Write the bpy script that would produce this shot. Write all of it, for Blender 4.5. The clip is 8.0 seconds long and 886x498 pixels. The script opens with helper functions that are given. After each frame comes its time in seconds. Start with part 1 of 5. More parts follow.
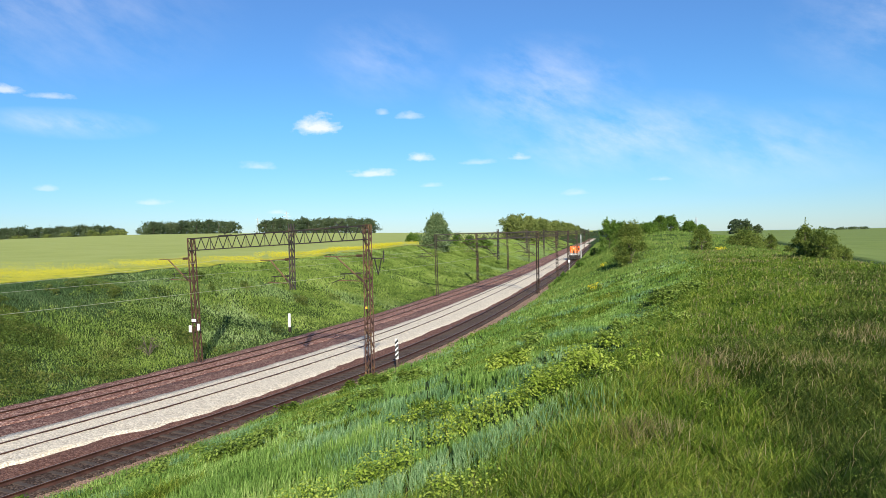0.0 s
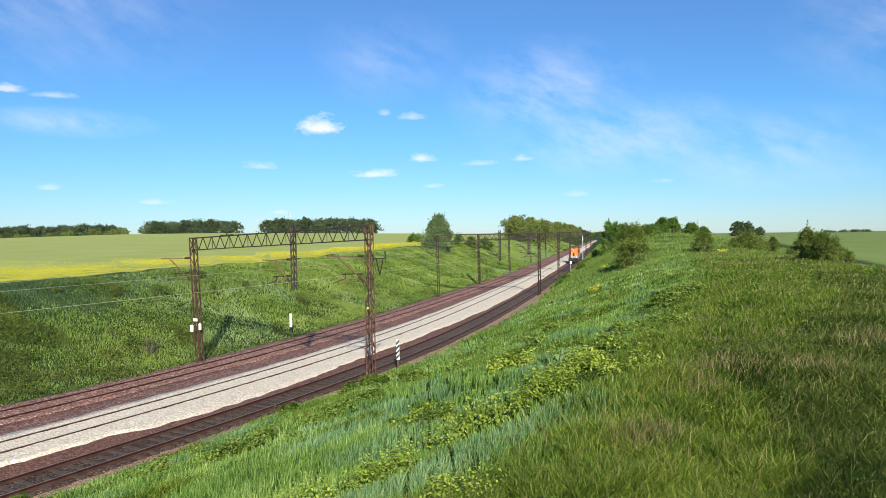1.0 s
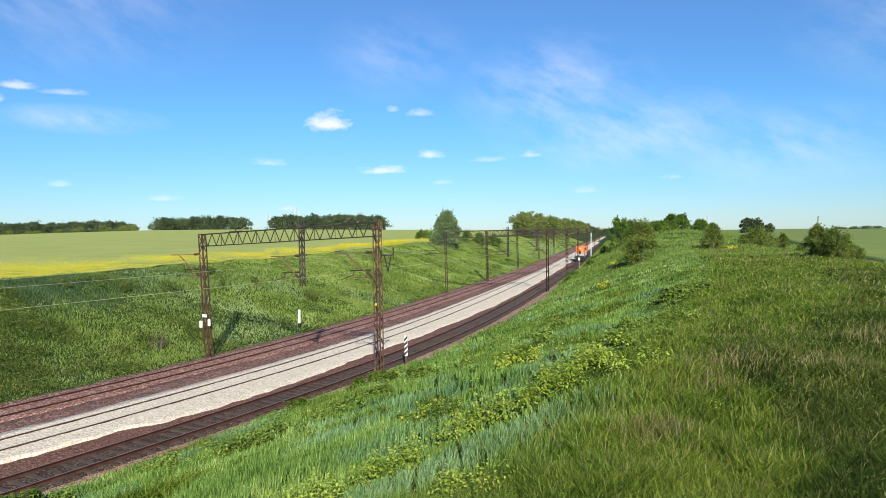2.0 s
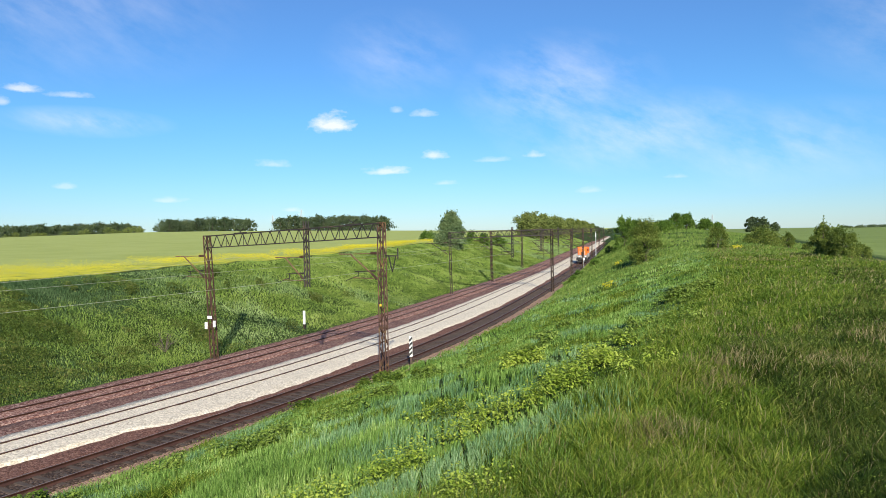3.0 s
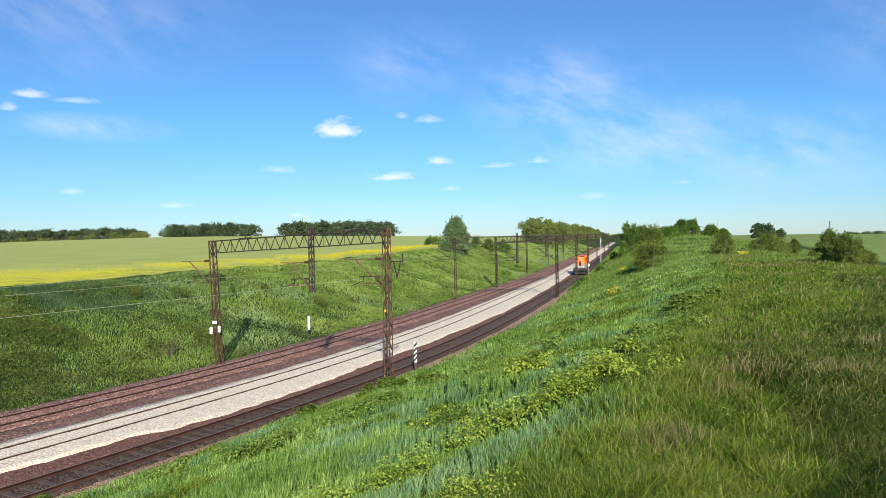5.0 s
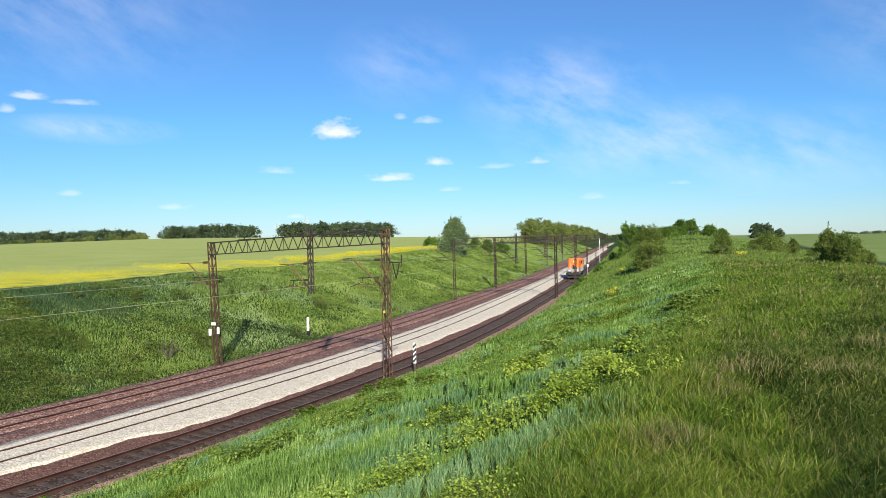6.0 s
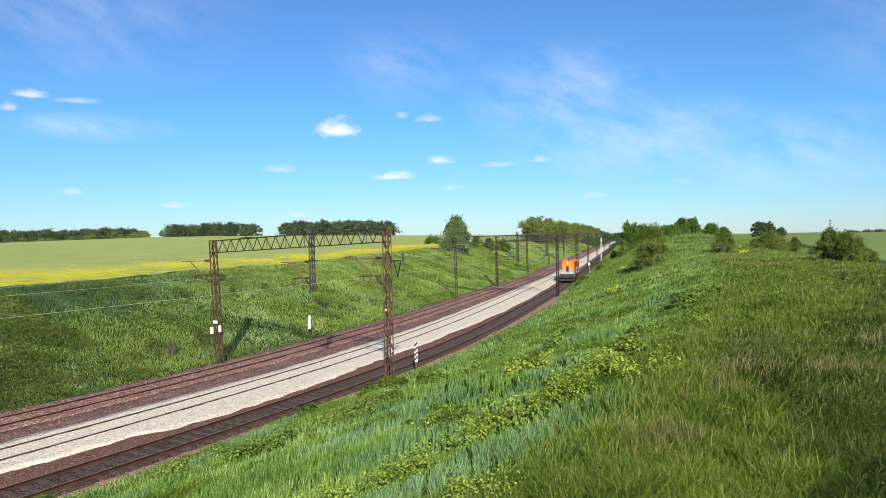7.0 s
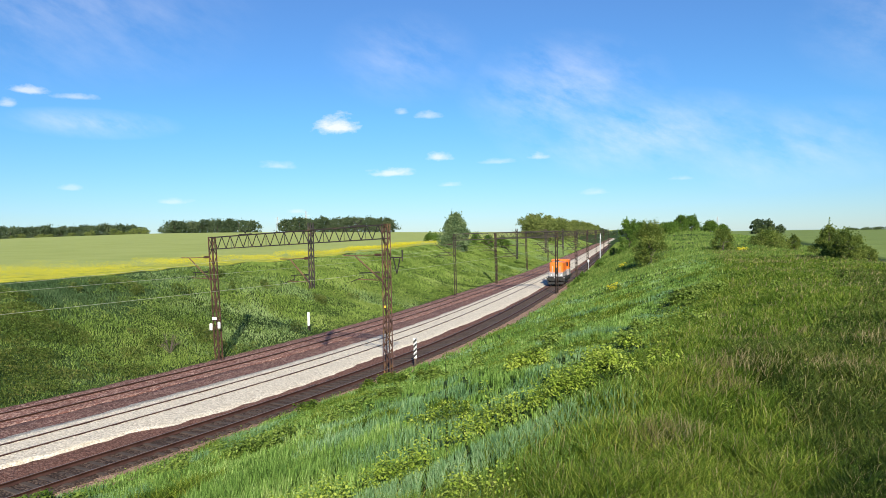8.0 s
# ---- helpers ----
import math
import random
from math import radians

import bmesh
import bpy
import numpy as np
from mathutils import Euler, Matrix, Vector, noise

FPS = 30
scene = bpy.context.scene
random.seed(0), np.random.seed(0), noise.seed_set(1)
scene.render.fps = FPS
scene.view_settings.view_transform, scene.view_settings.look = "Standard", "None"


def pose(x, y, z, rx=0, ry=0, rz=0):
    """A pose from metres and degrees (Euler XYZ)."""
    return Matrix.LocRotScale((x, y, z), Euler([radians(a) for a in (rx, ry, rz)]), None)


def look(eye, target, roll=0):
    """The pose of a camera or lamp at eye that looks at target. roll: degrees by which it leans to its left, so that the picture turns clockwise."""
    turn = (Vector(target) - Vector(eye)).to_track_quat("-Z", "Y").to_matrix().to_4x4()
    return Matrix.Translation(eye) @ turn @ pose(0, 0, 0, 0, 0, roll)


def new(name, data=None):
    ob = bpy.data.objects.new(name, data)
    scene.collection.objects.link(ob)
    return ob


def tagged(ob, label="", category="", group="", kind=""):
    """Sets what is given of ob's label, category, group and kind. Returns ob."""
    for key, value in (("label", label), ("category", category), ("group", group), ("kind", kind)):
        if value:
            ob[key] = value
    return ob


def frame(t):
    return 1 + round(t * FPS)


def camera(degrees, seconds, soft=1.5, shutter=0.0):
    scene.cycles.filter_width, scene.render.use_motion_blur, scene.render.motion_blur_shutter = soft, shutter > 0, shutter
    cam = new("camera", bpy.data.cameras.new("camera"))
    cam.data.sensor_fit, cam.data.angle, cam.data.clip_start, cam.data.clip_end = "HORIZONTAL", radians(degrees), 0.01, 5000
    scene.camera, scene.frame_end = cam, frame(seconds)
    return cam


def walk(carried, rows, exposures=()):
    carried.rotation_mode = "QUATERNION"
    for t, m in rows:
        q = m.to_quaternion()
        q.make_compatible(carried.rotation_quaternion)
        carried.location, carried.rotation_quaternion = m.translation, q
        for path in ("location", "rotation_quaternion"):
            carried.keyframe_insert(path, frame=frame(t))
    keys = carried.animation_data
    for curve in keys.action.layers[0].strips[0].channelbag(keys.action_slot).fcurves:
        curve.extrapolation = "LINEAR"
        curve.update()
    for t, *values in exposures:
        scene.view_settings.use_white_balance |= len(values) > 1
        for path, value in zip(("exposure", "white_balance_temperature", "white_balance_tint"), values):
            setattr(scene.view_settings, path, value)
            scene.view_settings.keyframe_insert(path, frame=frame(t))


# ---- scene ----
# The tracks run on z = 0; the camera stands on the cutting's near shoulder.
EYE = (0.0, 0.0, 8.392)


def aim(yaw, pitch, roll):
    """Camera pose at EYE from three angles in degrees; 0, 0, 0 looks level along +y."""
    return (Matrix.Translation(EYE) @ Matrix.Rotation(radians(yaw), 4, "Z") @ Matrix.Rotation(radians(pitch), 4, "X")
            @ Matrix.Rotation(radians(roll), 4, "Y") @ Matrix.Rotation(radians(90), 4, "X"))


cam = camera(65, 8.0, 0.85)
walk(cam, [(t, aim(a, b, c)) for t, a, b, c in [
    (0, -1.531, -1.314, 1.115),
    (0.5, -1.391, -1.102, 1.075),
    (1, -1.398, -1.247, 0.833),
    (1.5, -1.052, -1.552, 0.742),
    (3, -0.363, -1.481, 1.070),
    (3.5, -0.258, -1.482, 1.165),
    (4, -0.095, -1.351, 1.282),
    (4.5, 0.053, -1.144, 0.907),
    (6, -0.066, -0.941, 1.114),
    (6.5, -0.048, -1.137, 1.090),
    (7, 0.057, -1.076, 1.088),
    (7.5, 0.007, -1.327, 1.013),
    (8, -0.000, -1.338, 0.997),
]])

# ---- world, sun ----
SUN_AZ, SUN_EL = 174.5, 28.0      # degrees clockwise from +y, above the horizon
world = bpy.data.worlds.new("sky")
scene.world = world
world.use_nodes = True


def node(tree, kind, **values):
    n = tree.nodes.new(kind)
    for key, value in values.items():
        if key in n.inputs:
            n.inputs[key].default_value = value
        else:
            setattr(n, key, value)
    return n


def ramp(t, fac, stops):
    r = t.nodes.new("ShaderNodeValToRGB")
    while len(r.color_ramp.elements) < len(stops):
        r.color_ramp.elements.new(0.5)
    for e, (p, c) in zip(r.color_ramp.elements, stops):
        e.position, e.color = p, (*c, 1)
    t.links.new(fac, r.inputs[0])
    return r.outputs[0]


def build_sky():
    t = world.node_tree
    t.nodes.clear()
    out = t.nodes.new("ShaderNodeOutputWorld")
    bg = node(t, "ShaderNodeBackground", Strength=0.075)
    sky = node(t, "ShaderNodeTexSky", sky_type="NISHITA", sun_disc=False, sun_elevation=radians(SUN_EL), sun_rotation=radians(SUN_AZ),
               air_density=1.0, dust_density=0.0, ozone_density=3.0)
    co = t.nodes.new("ShaderNodeTexCoord")
    sep = t.nodes.new("ShaderNodeSeparateXYZ")
    t.links.new(co.outputs["Generated"], sep.inputs[0])

    def m(op, a, b=None, c=None, clamp=False):
        n = t.nodes.new("ShaderNodeMath")
        n.operation, n.use_clamp = op, clamp
        for i, v in enumerate((a, b, c)):
            if v is None:
                continue
            if isinstance(v, (int, float)):
                n.inputs[i].default_value = v
            else:
                t.links.new(v, n.inputs[i])
        return n.outputs[0]
    az = m("MULTIPLY", m("ARCTAN2", sep.outputs[0], sep.outputs[1]), 57.29578)
    el = m("MULTIPLY", m("ARCSINE", sep.outputs[2]), 57.29578)
    flat = t.nodes.new("ShaderNodeCombineXYZ")
    t.links.new(az, flat.inputs[0])
    t.links.new(el, flat.inputs[1])

    def noise_of(scale, detail, stretch=(1, 1, 1), turn=0.0, rough=0.55):
        mp = t.nodes.new("ShaderNodeMapping")
        mp.vector_type = "TEXTURE"
        mp.inputs["Scale"].default_value = [1 / v for v in stretch]
        mp.inputs["Rotation"].default_value = (0, 0, radians(turn))
        t.links.new(flat.outputs[0], mp.inputs[0])
        n = node(t, "ShaderNodeTexNoise", Scale=scale, Detail=detail, Roughness=rough)
        t.links.new(mp.outputs[0], n.inputs["Vector"])
        return n.outputs["Fac"]
    puff = noise_of(1.25, 7, (0.7, 1.25, 1), 0, 0.6)
    # fair-weather cumulus: azimuth, elevation, half width, half height, density
    total = None
    for a, e, w, h, k in CLOUDS:
        w, h, k = w * 0.78, h * 0.80, k * 0.80
        dx = m("DIVIDE", m("SUBTRACT", az, a), w)
        up = m("SUBTRACT", el, e)
        # flat foot, rounded crown
        dy = m("MAXIMUM", m("DIVIDE", up, h), m("DIVIDE", up, -0.45 * h))
        r = m("SQRT", m("ADD", m("MULTIPLY", dx, dx), m("MULTIPLY", dy, dy)))
        r = m("ADD", r, m("MULTIPLY", m("SUBTRACT", puff, 0.5), 1.7))
        v = m("MULTIPLY", m("MULTIPLY", m("SUBTRACT", 1.0, r, clamp=True), 1.25, clamp=True), k)
        total = v if total is None else m("MAXIMUM", total, v)
    # thin high cirrus in drawn-out wisps, thicker in a few veils
    veil = None
    for a, e, w, h, k in VEILS:
        dx, dy = m("DIVIDE", m("SUBTRACT", az, a), w), m("DIVIDE", m("SUBTRACT", el, e), h)
        v = m("MULTIPLY", m("SUBTRACT", 1.0, m("SQRT", m("ADD", m("MULTIPLY", dx, dx), m("MULTIPLY", dy, dy))), clamp=True), k)
        veil = v if veil is None else m("MAXIMUM", veil, v)
    wisp = noise_of(0.30, 7, (0.52, 1.15, 1), -24, 0.62)
    cirrus = m("MULTIPLY", m("MULTIPLY", m("SUBTRACT", wisp, 0.38, clamp=True), 4.2), veil, clamp=True)
    cover = m("MAXIMUM", total, cirrus)
    # clear, deep blue air
    tint = t.nodes.new("ShaderNodeMix")
    tint.data_type, tint.blend_type = "RGBA", "MULTIPLY"
    tint.inputs[0].default_value = 1.0
    t.links.new(ramp(t, m("MULTIPLY", el, 1 / 30.0, clamp=True), [(0.0, (0.50, 0.68, 1.0)), (0.12, (0.60, 0.79, 1.05)), (0.3, (0.74, 0.93, 1.14)), (0.75, (1.06, 1.05, 1.22))]), tint.inputs[7])
    t.links.new(sky.outputs[0], tint.inputs[6])
    hue = node(t, "ShaderNodeHueSaturation", Saturation=1.15, Value=1.0)
    t.links.new(tint.outputs[2], hue.inputs["Color"])
    mix = t.nodes.new("ShaderNodeMix")
    mix.data_type = "RGBA"
    t.links.new(cover, mix.inputs[0])
    t.links.new(hue.outputs[0], mix.inputs[6])
    mix.inputs[7].default_value = (9.5, 9.4, 10.0, 1)
    t.links.new(mix.outputs[2], bg.inputs["Color"])
    t.links.new(bg.outputs[0], out.inputs[0])


# azimuth, elevation, half width, half height, density
VEILS = [(10, 11.0, 9, 5.0, 0.33), (16, 7.5, 12, 3.6, 0.36), (-3, 14.0, 7, 4, 0.17), (26, 6, 12, 3.5, 0.25), (-29, 17, 16, 7, 0.17), (-26.5, 8.4, 6.5, 1.2, 0.36), (40, 14, 14, 6, 0.3), (-60, 12, 20, 7, 0.4), (75, 10, 20, 6, 0.4), (150, 14, 40, 8, 0.4), (-130, 12, 35, 8, 0.4)]
CLOUDS = [(-8.5, 8.6, 2.6, 1.5, 1.0), (-4.0, 4.9, 2.6, 0.7, 0.75), (-0.2, 6.1, 1.6, 0.7, 0.75), (8.0, 6.0, 1.5, 0.6, 0.55),
          (-1.0, 9.5, 1.6, 0.6, 0.45), (-3.2, 9.8, 0.9, 0.5, 0.4), (4.6, 5.7, 2.2, 0.45, 0.35), (-13.2, 5.5, 2.0, 0.6, 0.4),
          (-21.0, 2.7, 1.7, 0.5, 0.4), (-28.0, 3.7, 1.2, 0.5, 0.35), (0.6, 3.9, 1.3, 0.4, 0.35), (12.4, 3.0, 1.6, 0.5, 0.3),
          (19.0, 3.9, 1.3, 0.4, 0.3), (-30.5, 10.4, 1.8, 0.6, 0.7), (-27.5, 10.2, 2.2, 0.5, 0.45), (-31.8, 9.4, 0.8, 0.7, 0.5),
          (-11.8, 1.9, 1.1, 0.4, 0.4)]
build_sky()
sun = new("sun", bpy.data.lights.new("sun", "SUN"))
sun.data.energy, sun.data.angle, sun.data.color = 5.0, radians(0.53), (1.0, 0.94, 0.79)
_az, _el = radians(SUN_AZ), radians(SUN_EL)
sun.matrix_world = look((60 * math.sin(_az) * math.cos(_el), 60 * math.cos(_az) * math.cos(_el), 60 * math.sin(_el)), (0, 0, 0))
scene.view_settings.exposure = 0.66

# ---- line of the tracks ----
_s = np.arange(-80, 1200.5, 0.5)
_h = 0.289825 + (0.563007 - 0.289825) / (1 + np.exp((_s - 30) / 12.3837)) - 0.0275 / (1 + np.exp(-(_s - 128) / 10.0))
_x = np.concatenate([[0], np.cumsum(np.sin((_h[1:] + _h[:-1]) / 2))]) * 0.5
_y = np.concatenate([[0], np.cumsum(np.cos((_h[1:] + _h[:-1]) / 2))]) * 0.5
_i = int(80 / 0.5)
_x, _y = _x - _x[_i] - 22.4437, _y - _y[_i] + 20.0
TRACKS = {"far": -5.45, "middle": 0.0, "near": 4.89}


def heading(s):
    return float(np.interp(s, _s, _h))


def drift(s, d):
    """How far the far track and its bank draw in towards the others along the line."""
    return np.interp(s, [45, 60, 74, 88, 107, 134], [0, 0.35, 0.5, 0.75, 1.1, 1.6]) * np.clip((-0.8 - np.asarray(d, float)) / 2.2, 0, 1)


def along(s, d=0.0, z=0.0):
    """The point s metres along the middle track, d metres to its right."""
    h = heading(s)
    d = d + float(drift(s, d))
    return Vector((float(np.interp(s, _s, _x)) + d * math.cos(h), float(np.interp(s, _s, _y)) - d * math.sin(h), z))


def along_many(s, d):
    h = np.interp(s, _s, _h)
    d = d + drift(s, d)
    return np.interp(s, _s, _x) + d * np.cos(h), np.interp(s, _s, _y) - d * np.sin(h)


def rail_coords(x, y):
    """s and d of many points of the plan."""
    x, y = np.asarray(x, float), np.asarray(y, float)
    h1 = float(_h[-1])
    s0 = (x + 22.44) * math.sin(h1) + (y - 20) * math.cos(h1) + 2
    s0 = np.clip(s0, -78, 1198)
    for _ in range(8):
        h = np.interp(s0, _s, _h)
        ds = (x - np.interp(s0, _s, _x)) * np.sin(h) + (y - np.interp(s0, _s, _y)) * np.cos(h)
        s0 = np.clip(s0 + np.clip(ds, -40, 40) * 0.7, -79, 1199)
    h = np.interp(s0, _s, _h)
    d = (x - np.interp(s0, _s, _x)) * np.cos(h) - (y - np.interp(s0, _s, _y)) * np.sin(h)
    return s0, d - drift(s0, d - 0.8)


def value_noise(x, y, cell, seed):
    """Smooth random field, -1 to 1."""
    rng = np.random.RandomState(seed)
    table = rng.rand(256, 256) * 2 - 1
    fx, fy = np.asarray(x) / cell, np.asarray(y) / cell
    ix, iy = np.floor(fx).astype(int), np.floor(fy).astype(int)
    u, v = fx - ix, fy - iy
    u, v = u * u * (3 - 2 * u), v * v * (3 - 2 * v)
    g = lambda a, b: table[a & 255, b & 255]
    return (g(ix, iy) * (1 - u) + g(ix + 1, iy) * u) * (1 - v) + (g(ix, iy + 1) * (1 - u) + g(ix + 1, iy + 1) * u) * v


def smooth(a, b, v):
    t = np.clip((v - a) / (b - a), 0, 1)
    return t * t * (3 - 2 * t)


TOE_FAR, TOE_NEAR = -7.55, 6.3


def height(x, y):
    """Height of the ground over the plan: the cutting, its two banks and the fields."""
    x, y = np.asarray(x, float), np.asarray(y, float)
    s, d = rail_coords(x, y)
    z = np.full(x.shape, -0.30)
    # far bank and the field behind it
    top = 5.0 + 0.010 * np.clip(s - 70, 0, 150)
    u = np.clip((TOE_FAR - d) / 20.5, 0, None)
    bank = np.where(u < 1, u - 0.05 * np.sin(2 * np.pi * u), 1) * (top + 0.3) - 0.3
    back = np.clip(-d - 27.8, 0, None)
    # a long low hill in the crop field, steeper on its outer side
    wide = np.where(x < -225, 120.0, 260.0)
    rise = 7.3 + 5.2 * np.exp(-((x + 225) / wide) ** 2 - (np.clip(620 - y, 0, None) / 220) ** 2)
    bank = bank + (rise - top) * (1 - np.exp(-back / 120.0))
    z = np.where(d < TOE_FAR, bank, z)
    # near bank, its shoulder, the rise further on and the field that falls away
    crest = 5.5 + 2.3 * smooth(60, 190, s) - 0.6 * smooth(10, -60, s)
    wide = 19.0 - 4.5 * smooth(15, 110, s)
    v = np.clip((d - TOE_NEAR) / wide, 0, None)
    v = np.where(v < 0.8, v, np.where(v < 1.2, v - (v - 0.8) ** 2 / 0.8, 1.0))
    nb = v * (crest + 0.3) - 0.3
    fall = np.clip(d - TOE_NEAR - wide - 11, 0, None)
    nb = nb - 5.6 * (1 - np.exp(-fall / 28.0)) * (1 - 0.3 * smooth(100, 250, s)) - 0.0042 * smooth(40, 160, d) * np.clip(y - 350, 0, None)
    z = np.where(d > TOE_NEAR, nb, z)
    off = np.minimum(np.abs(d - TOE_NEAR), np.abs(d - TOE_FAR))
    rough = np.where((d > TOE_NEAR) | (d < TOE_FAR), np.clip(off / 2.5, 0, 1), 0) * np.clip(1 - (np.abs(d) - 25) / 40, 0.15, 1)
    z = z + rough * (0.22 * value_noise(x, y, 4.7, 3) + 0.10 * value_noise(x, y, 1.7, 4))
    return z


# ---- materials ----
def material(name, rough=0.6, metal=0.0, spec=0.5):
    mat = bpy.data.materials.new(name)
    mat.use_nodes = True
    b = mat.node_tree.nodes["Principled BSDF"]
    b.inputs["Roughness"].default_value, b.inputs["Metallic"].default_value = rough, metal
    b.inputs["Specular IOR Level"].default_value = spec
    return mat, mat.node_tree, b


def tex(t, scale, detail=4, rough=0.6, kind="noise", stretch=None):
    co = t.nodes.new("ShaderNodeTexCoord")
    n = node(t, "ShaderNodeTexVoronoi" if kind == "voronoi" else "ShaderNodeTexNoise", Scale=scale)
    if kind == "noise":
        n.inputs["Detail"].default_value, n.inputs["Roughness"].default_value = detail, rough
    src = co.outputs["Object"]
    if stretch:
        mp = t.nodes.new("ShaderNodeMapping")
        mp.inputs["Scale"].default_value = stretch
        t.links.new(src, mp.inputs[0])
        src = mp.outputs[0]
    t.links.new(src, n.inputs["Vector"])
    return n


def blend(t, fac, a, b, mode="MIX"):
    m = t.nodes.new("ShaderNodeMix")
    m.data_type, m.blend_type = "RGBA", mode
    for sock, v in ((m.inputs[0], fac), (m.inputs[6], a), (m.inputs[7], b)):
        if isinstance(v, (int, float)):
            sock.default_value = v
        elif isinstance(v, tuple):
            sock.default_value = (*v, 1)
        else:
            t.links.new(v, sock)
    return m.outputs[2]


def bump(t, b, fac, strength, distance):
    n = node(t, "ShaderNodeBump", Strength=strength, Distance=distance)
    t.links.new(fac, n.inputs["Height"])
    t.links.new(n.outputs[0], b.inputs["Normal"])


def worn(name, a, c, scale=6.0, rough=0.7, metal=0.0, grain=60.0, relief=0.004, dirt=None):
    """A surface between two colours, mottled at two scales, with fine relief and optional dirt."""
    mat, t, b = material(name, rough, metal)
    big, fine = tex(t, scale, 5), tex(t, grain, 3)
    col = ramp(t, big.outputs["Fac"], [(0.35, a), (0.65, c)])
    col = blend(t, 0.25, col, ramp(t, fine.outputs["Fac"], [(0.3, tuple(v * 0.5 for v in a)), (0.7, c)]))
    if dirt:
        spot = tex(t, scale * 0.45, 6, 0.7)
        fac = ramp(t, spot.outputs["Fac"], [(0.52, (0, 0, 0)), (0.66, (1, 1, 1))])
        col = blend(t, fac, col, dirt)
    t.links.new(col, b.inputs["Base Color"])
    bump(t, b, fine.outputs["Fac"], 0.5, relief)
    return mat


def leafy(name, stops, patch=0.35, glow=0.35, rough=0.65):
    """Leaf or blade material: hue from piece to piece and in patches over the ground, some light through it."""
    mat, t, b = material(name, rough, 0, 0.10)
    geo = t.nodes.new("ShaderNodeNewGeometry")
    p = tex(t, patch, 4, 0.65)
    mixed = t.nodes.new("ShaderNodeMath")
    mixed.operation = "MULTIPLY_ADD"
    t.links.new(geo.outputs["Random Per Island"], mixed.inputs[0])
    mixed.inputs[1].default_value = 0.62
    shift = t.nodes.new("ShaderNodeMath")
    shift.operation = "MULTIPLY_ADD"
    t.links.new(p.outputs["Fac"], shift.inputs[0])
    shift.inputs[1].default_value, shift.inputs[2].default_value = 1.3, -0.46
    t.links.new(shift.outputs[0], mixed.inputs[2])
    col = ramp(t, mixed.outputs[0], stops)
    t.links.new(col, b.inputs["Base Color"])
    tr = t.nodes.new("ShaderNodeBsdfTranslucent")
    t.links.new(blend(t, 0.5, col, (0.25, 0.32, 0.04)), tr.inputs["Color"])
    mx = t.nodes.new("ShaderNodeMixShader")
    mx.inputs[0].default_value = glow
    t.links.new(b.outputs[0], mx.inputs[1])
    t.links.new(tr.outputs[0], mx.inputs[2])
    t.links.new(mx.outputs[0], t.nodes["Material Output"].inputs[0])
    return mat


def ground_material():
    mat, t, b = material("gap_shaded_meadow_soil", 0.9, 0, 0.1)
    at = node(t, "ShaderNodeAttribute", attribute_name="offset")
    wob, mid, fine, huge = tex(t, 0.10, 5), tex(t, 0.55, 6, 0.7), tex(t, 9.0, 4, 0.7), tex(t, 0.012, 3)

    def mth(op, a, c, d=None, clamp=False):
        n = t.nodes.new("ShaderNodeMath")
        n.operation, n.use_clamp = op, clamp
        for i, v in enumerate((a, c, d)):
            if v is None:
                continue
            if isinstance(v, (int, float)):
                n.inputs[i].default_value = v
            else:
                t.links.new(v, n.inputs[i])
        return n.outputs[0]
    # bank ground painted extra dark to stand for shade in the gaps between blades
    bank = ramp(t, mid.outputs["Fac"], [(0.30, (0.012, 0.024, 0.005)), (0.5, (0.026, 0.050, 0.010)), (0.68, (0.055, 0.088, 0.018))])
    bank = blend(t, 0.35, bank, ramp(t, fine.outputs["Fac"], [(0.3, (0.012, 0.024, 0.006)), (0.7, (0.085, 0.125, 0.03))]))
    crop = ramp(t, wob.outputs["Fac"], [(0.35, (0.32, 0.36, 0.10)), (0.65, (0.38, 0.41, 0.13))])
    crop = blend(t, 0.25, crop, ramp(t, fine.outputs["Fac"], [(0.3, (0.12, 0.18, 0.04)), (0.7, (0.30, 0.36, 0.11))]))
    rape = ramp(t, mid.outputs["Fac"], [(0.38, (0.24, 0.30, 0.05)), (0.55, (0.56, 0.51, 0.05)), (0.7, (0.64, 0.57, 0.04))])
    near = ramp(t, wob.outputs["Fac"], [(0.35, (0.145, 0.20, 0.052)), (0.65, (0.185, 0.24, 0.066))])
    off = mth("ADD", at.outputs["Fac"], mth("MULTIPLY", mth("SUBTRACT", wob.outputs["Fac"], 0.5), 16.0))
    edge = mth("ADD", at.outputs["Fac"], mth("MULTIPLY", mth("SUBTRACT", mid.outputs["Fac"], 0.5), 3.0))
    is_field = mth("MULTIPLY", mth("SUBTRACT", -29.0, edge), 1.2, clamp=True)
    strip_at = node(t, "ShaderNodeAttribute", attribute_name="strip")
    is_crop = mth("MULTIPLY", mth("SUBTRACT", mth("ADD", strip_at.outputs["Fac"], mth("ADD", mth("MULTIPLY", mth("SUBTRACT", wob.outputs["Fac"], 0.5), 2.2), mth("MULTIPLY", mth("SUBTRACT", mid.outputs["Fac"], 0.5), 1.2))), 0.15), 1.1, clamp=True)
    is_near = mth("MULTIPLY", mth("SUBTRACT", edge, 52.0), 0.3, clamp=True)
    col = blend(t, is_field, bank, blend(t, is_crop, rape, crop))
    col = blend(t, is_near, col, near)
    t.links.new(col, b.inputs["Base Color"])
    bump(t, b, fine.outputs["Fac"], 0.8, 0.08)
    return mat


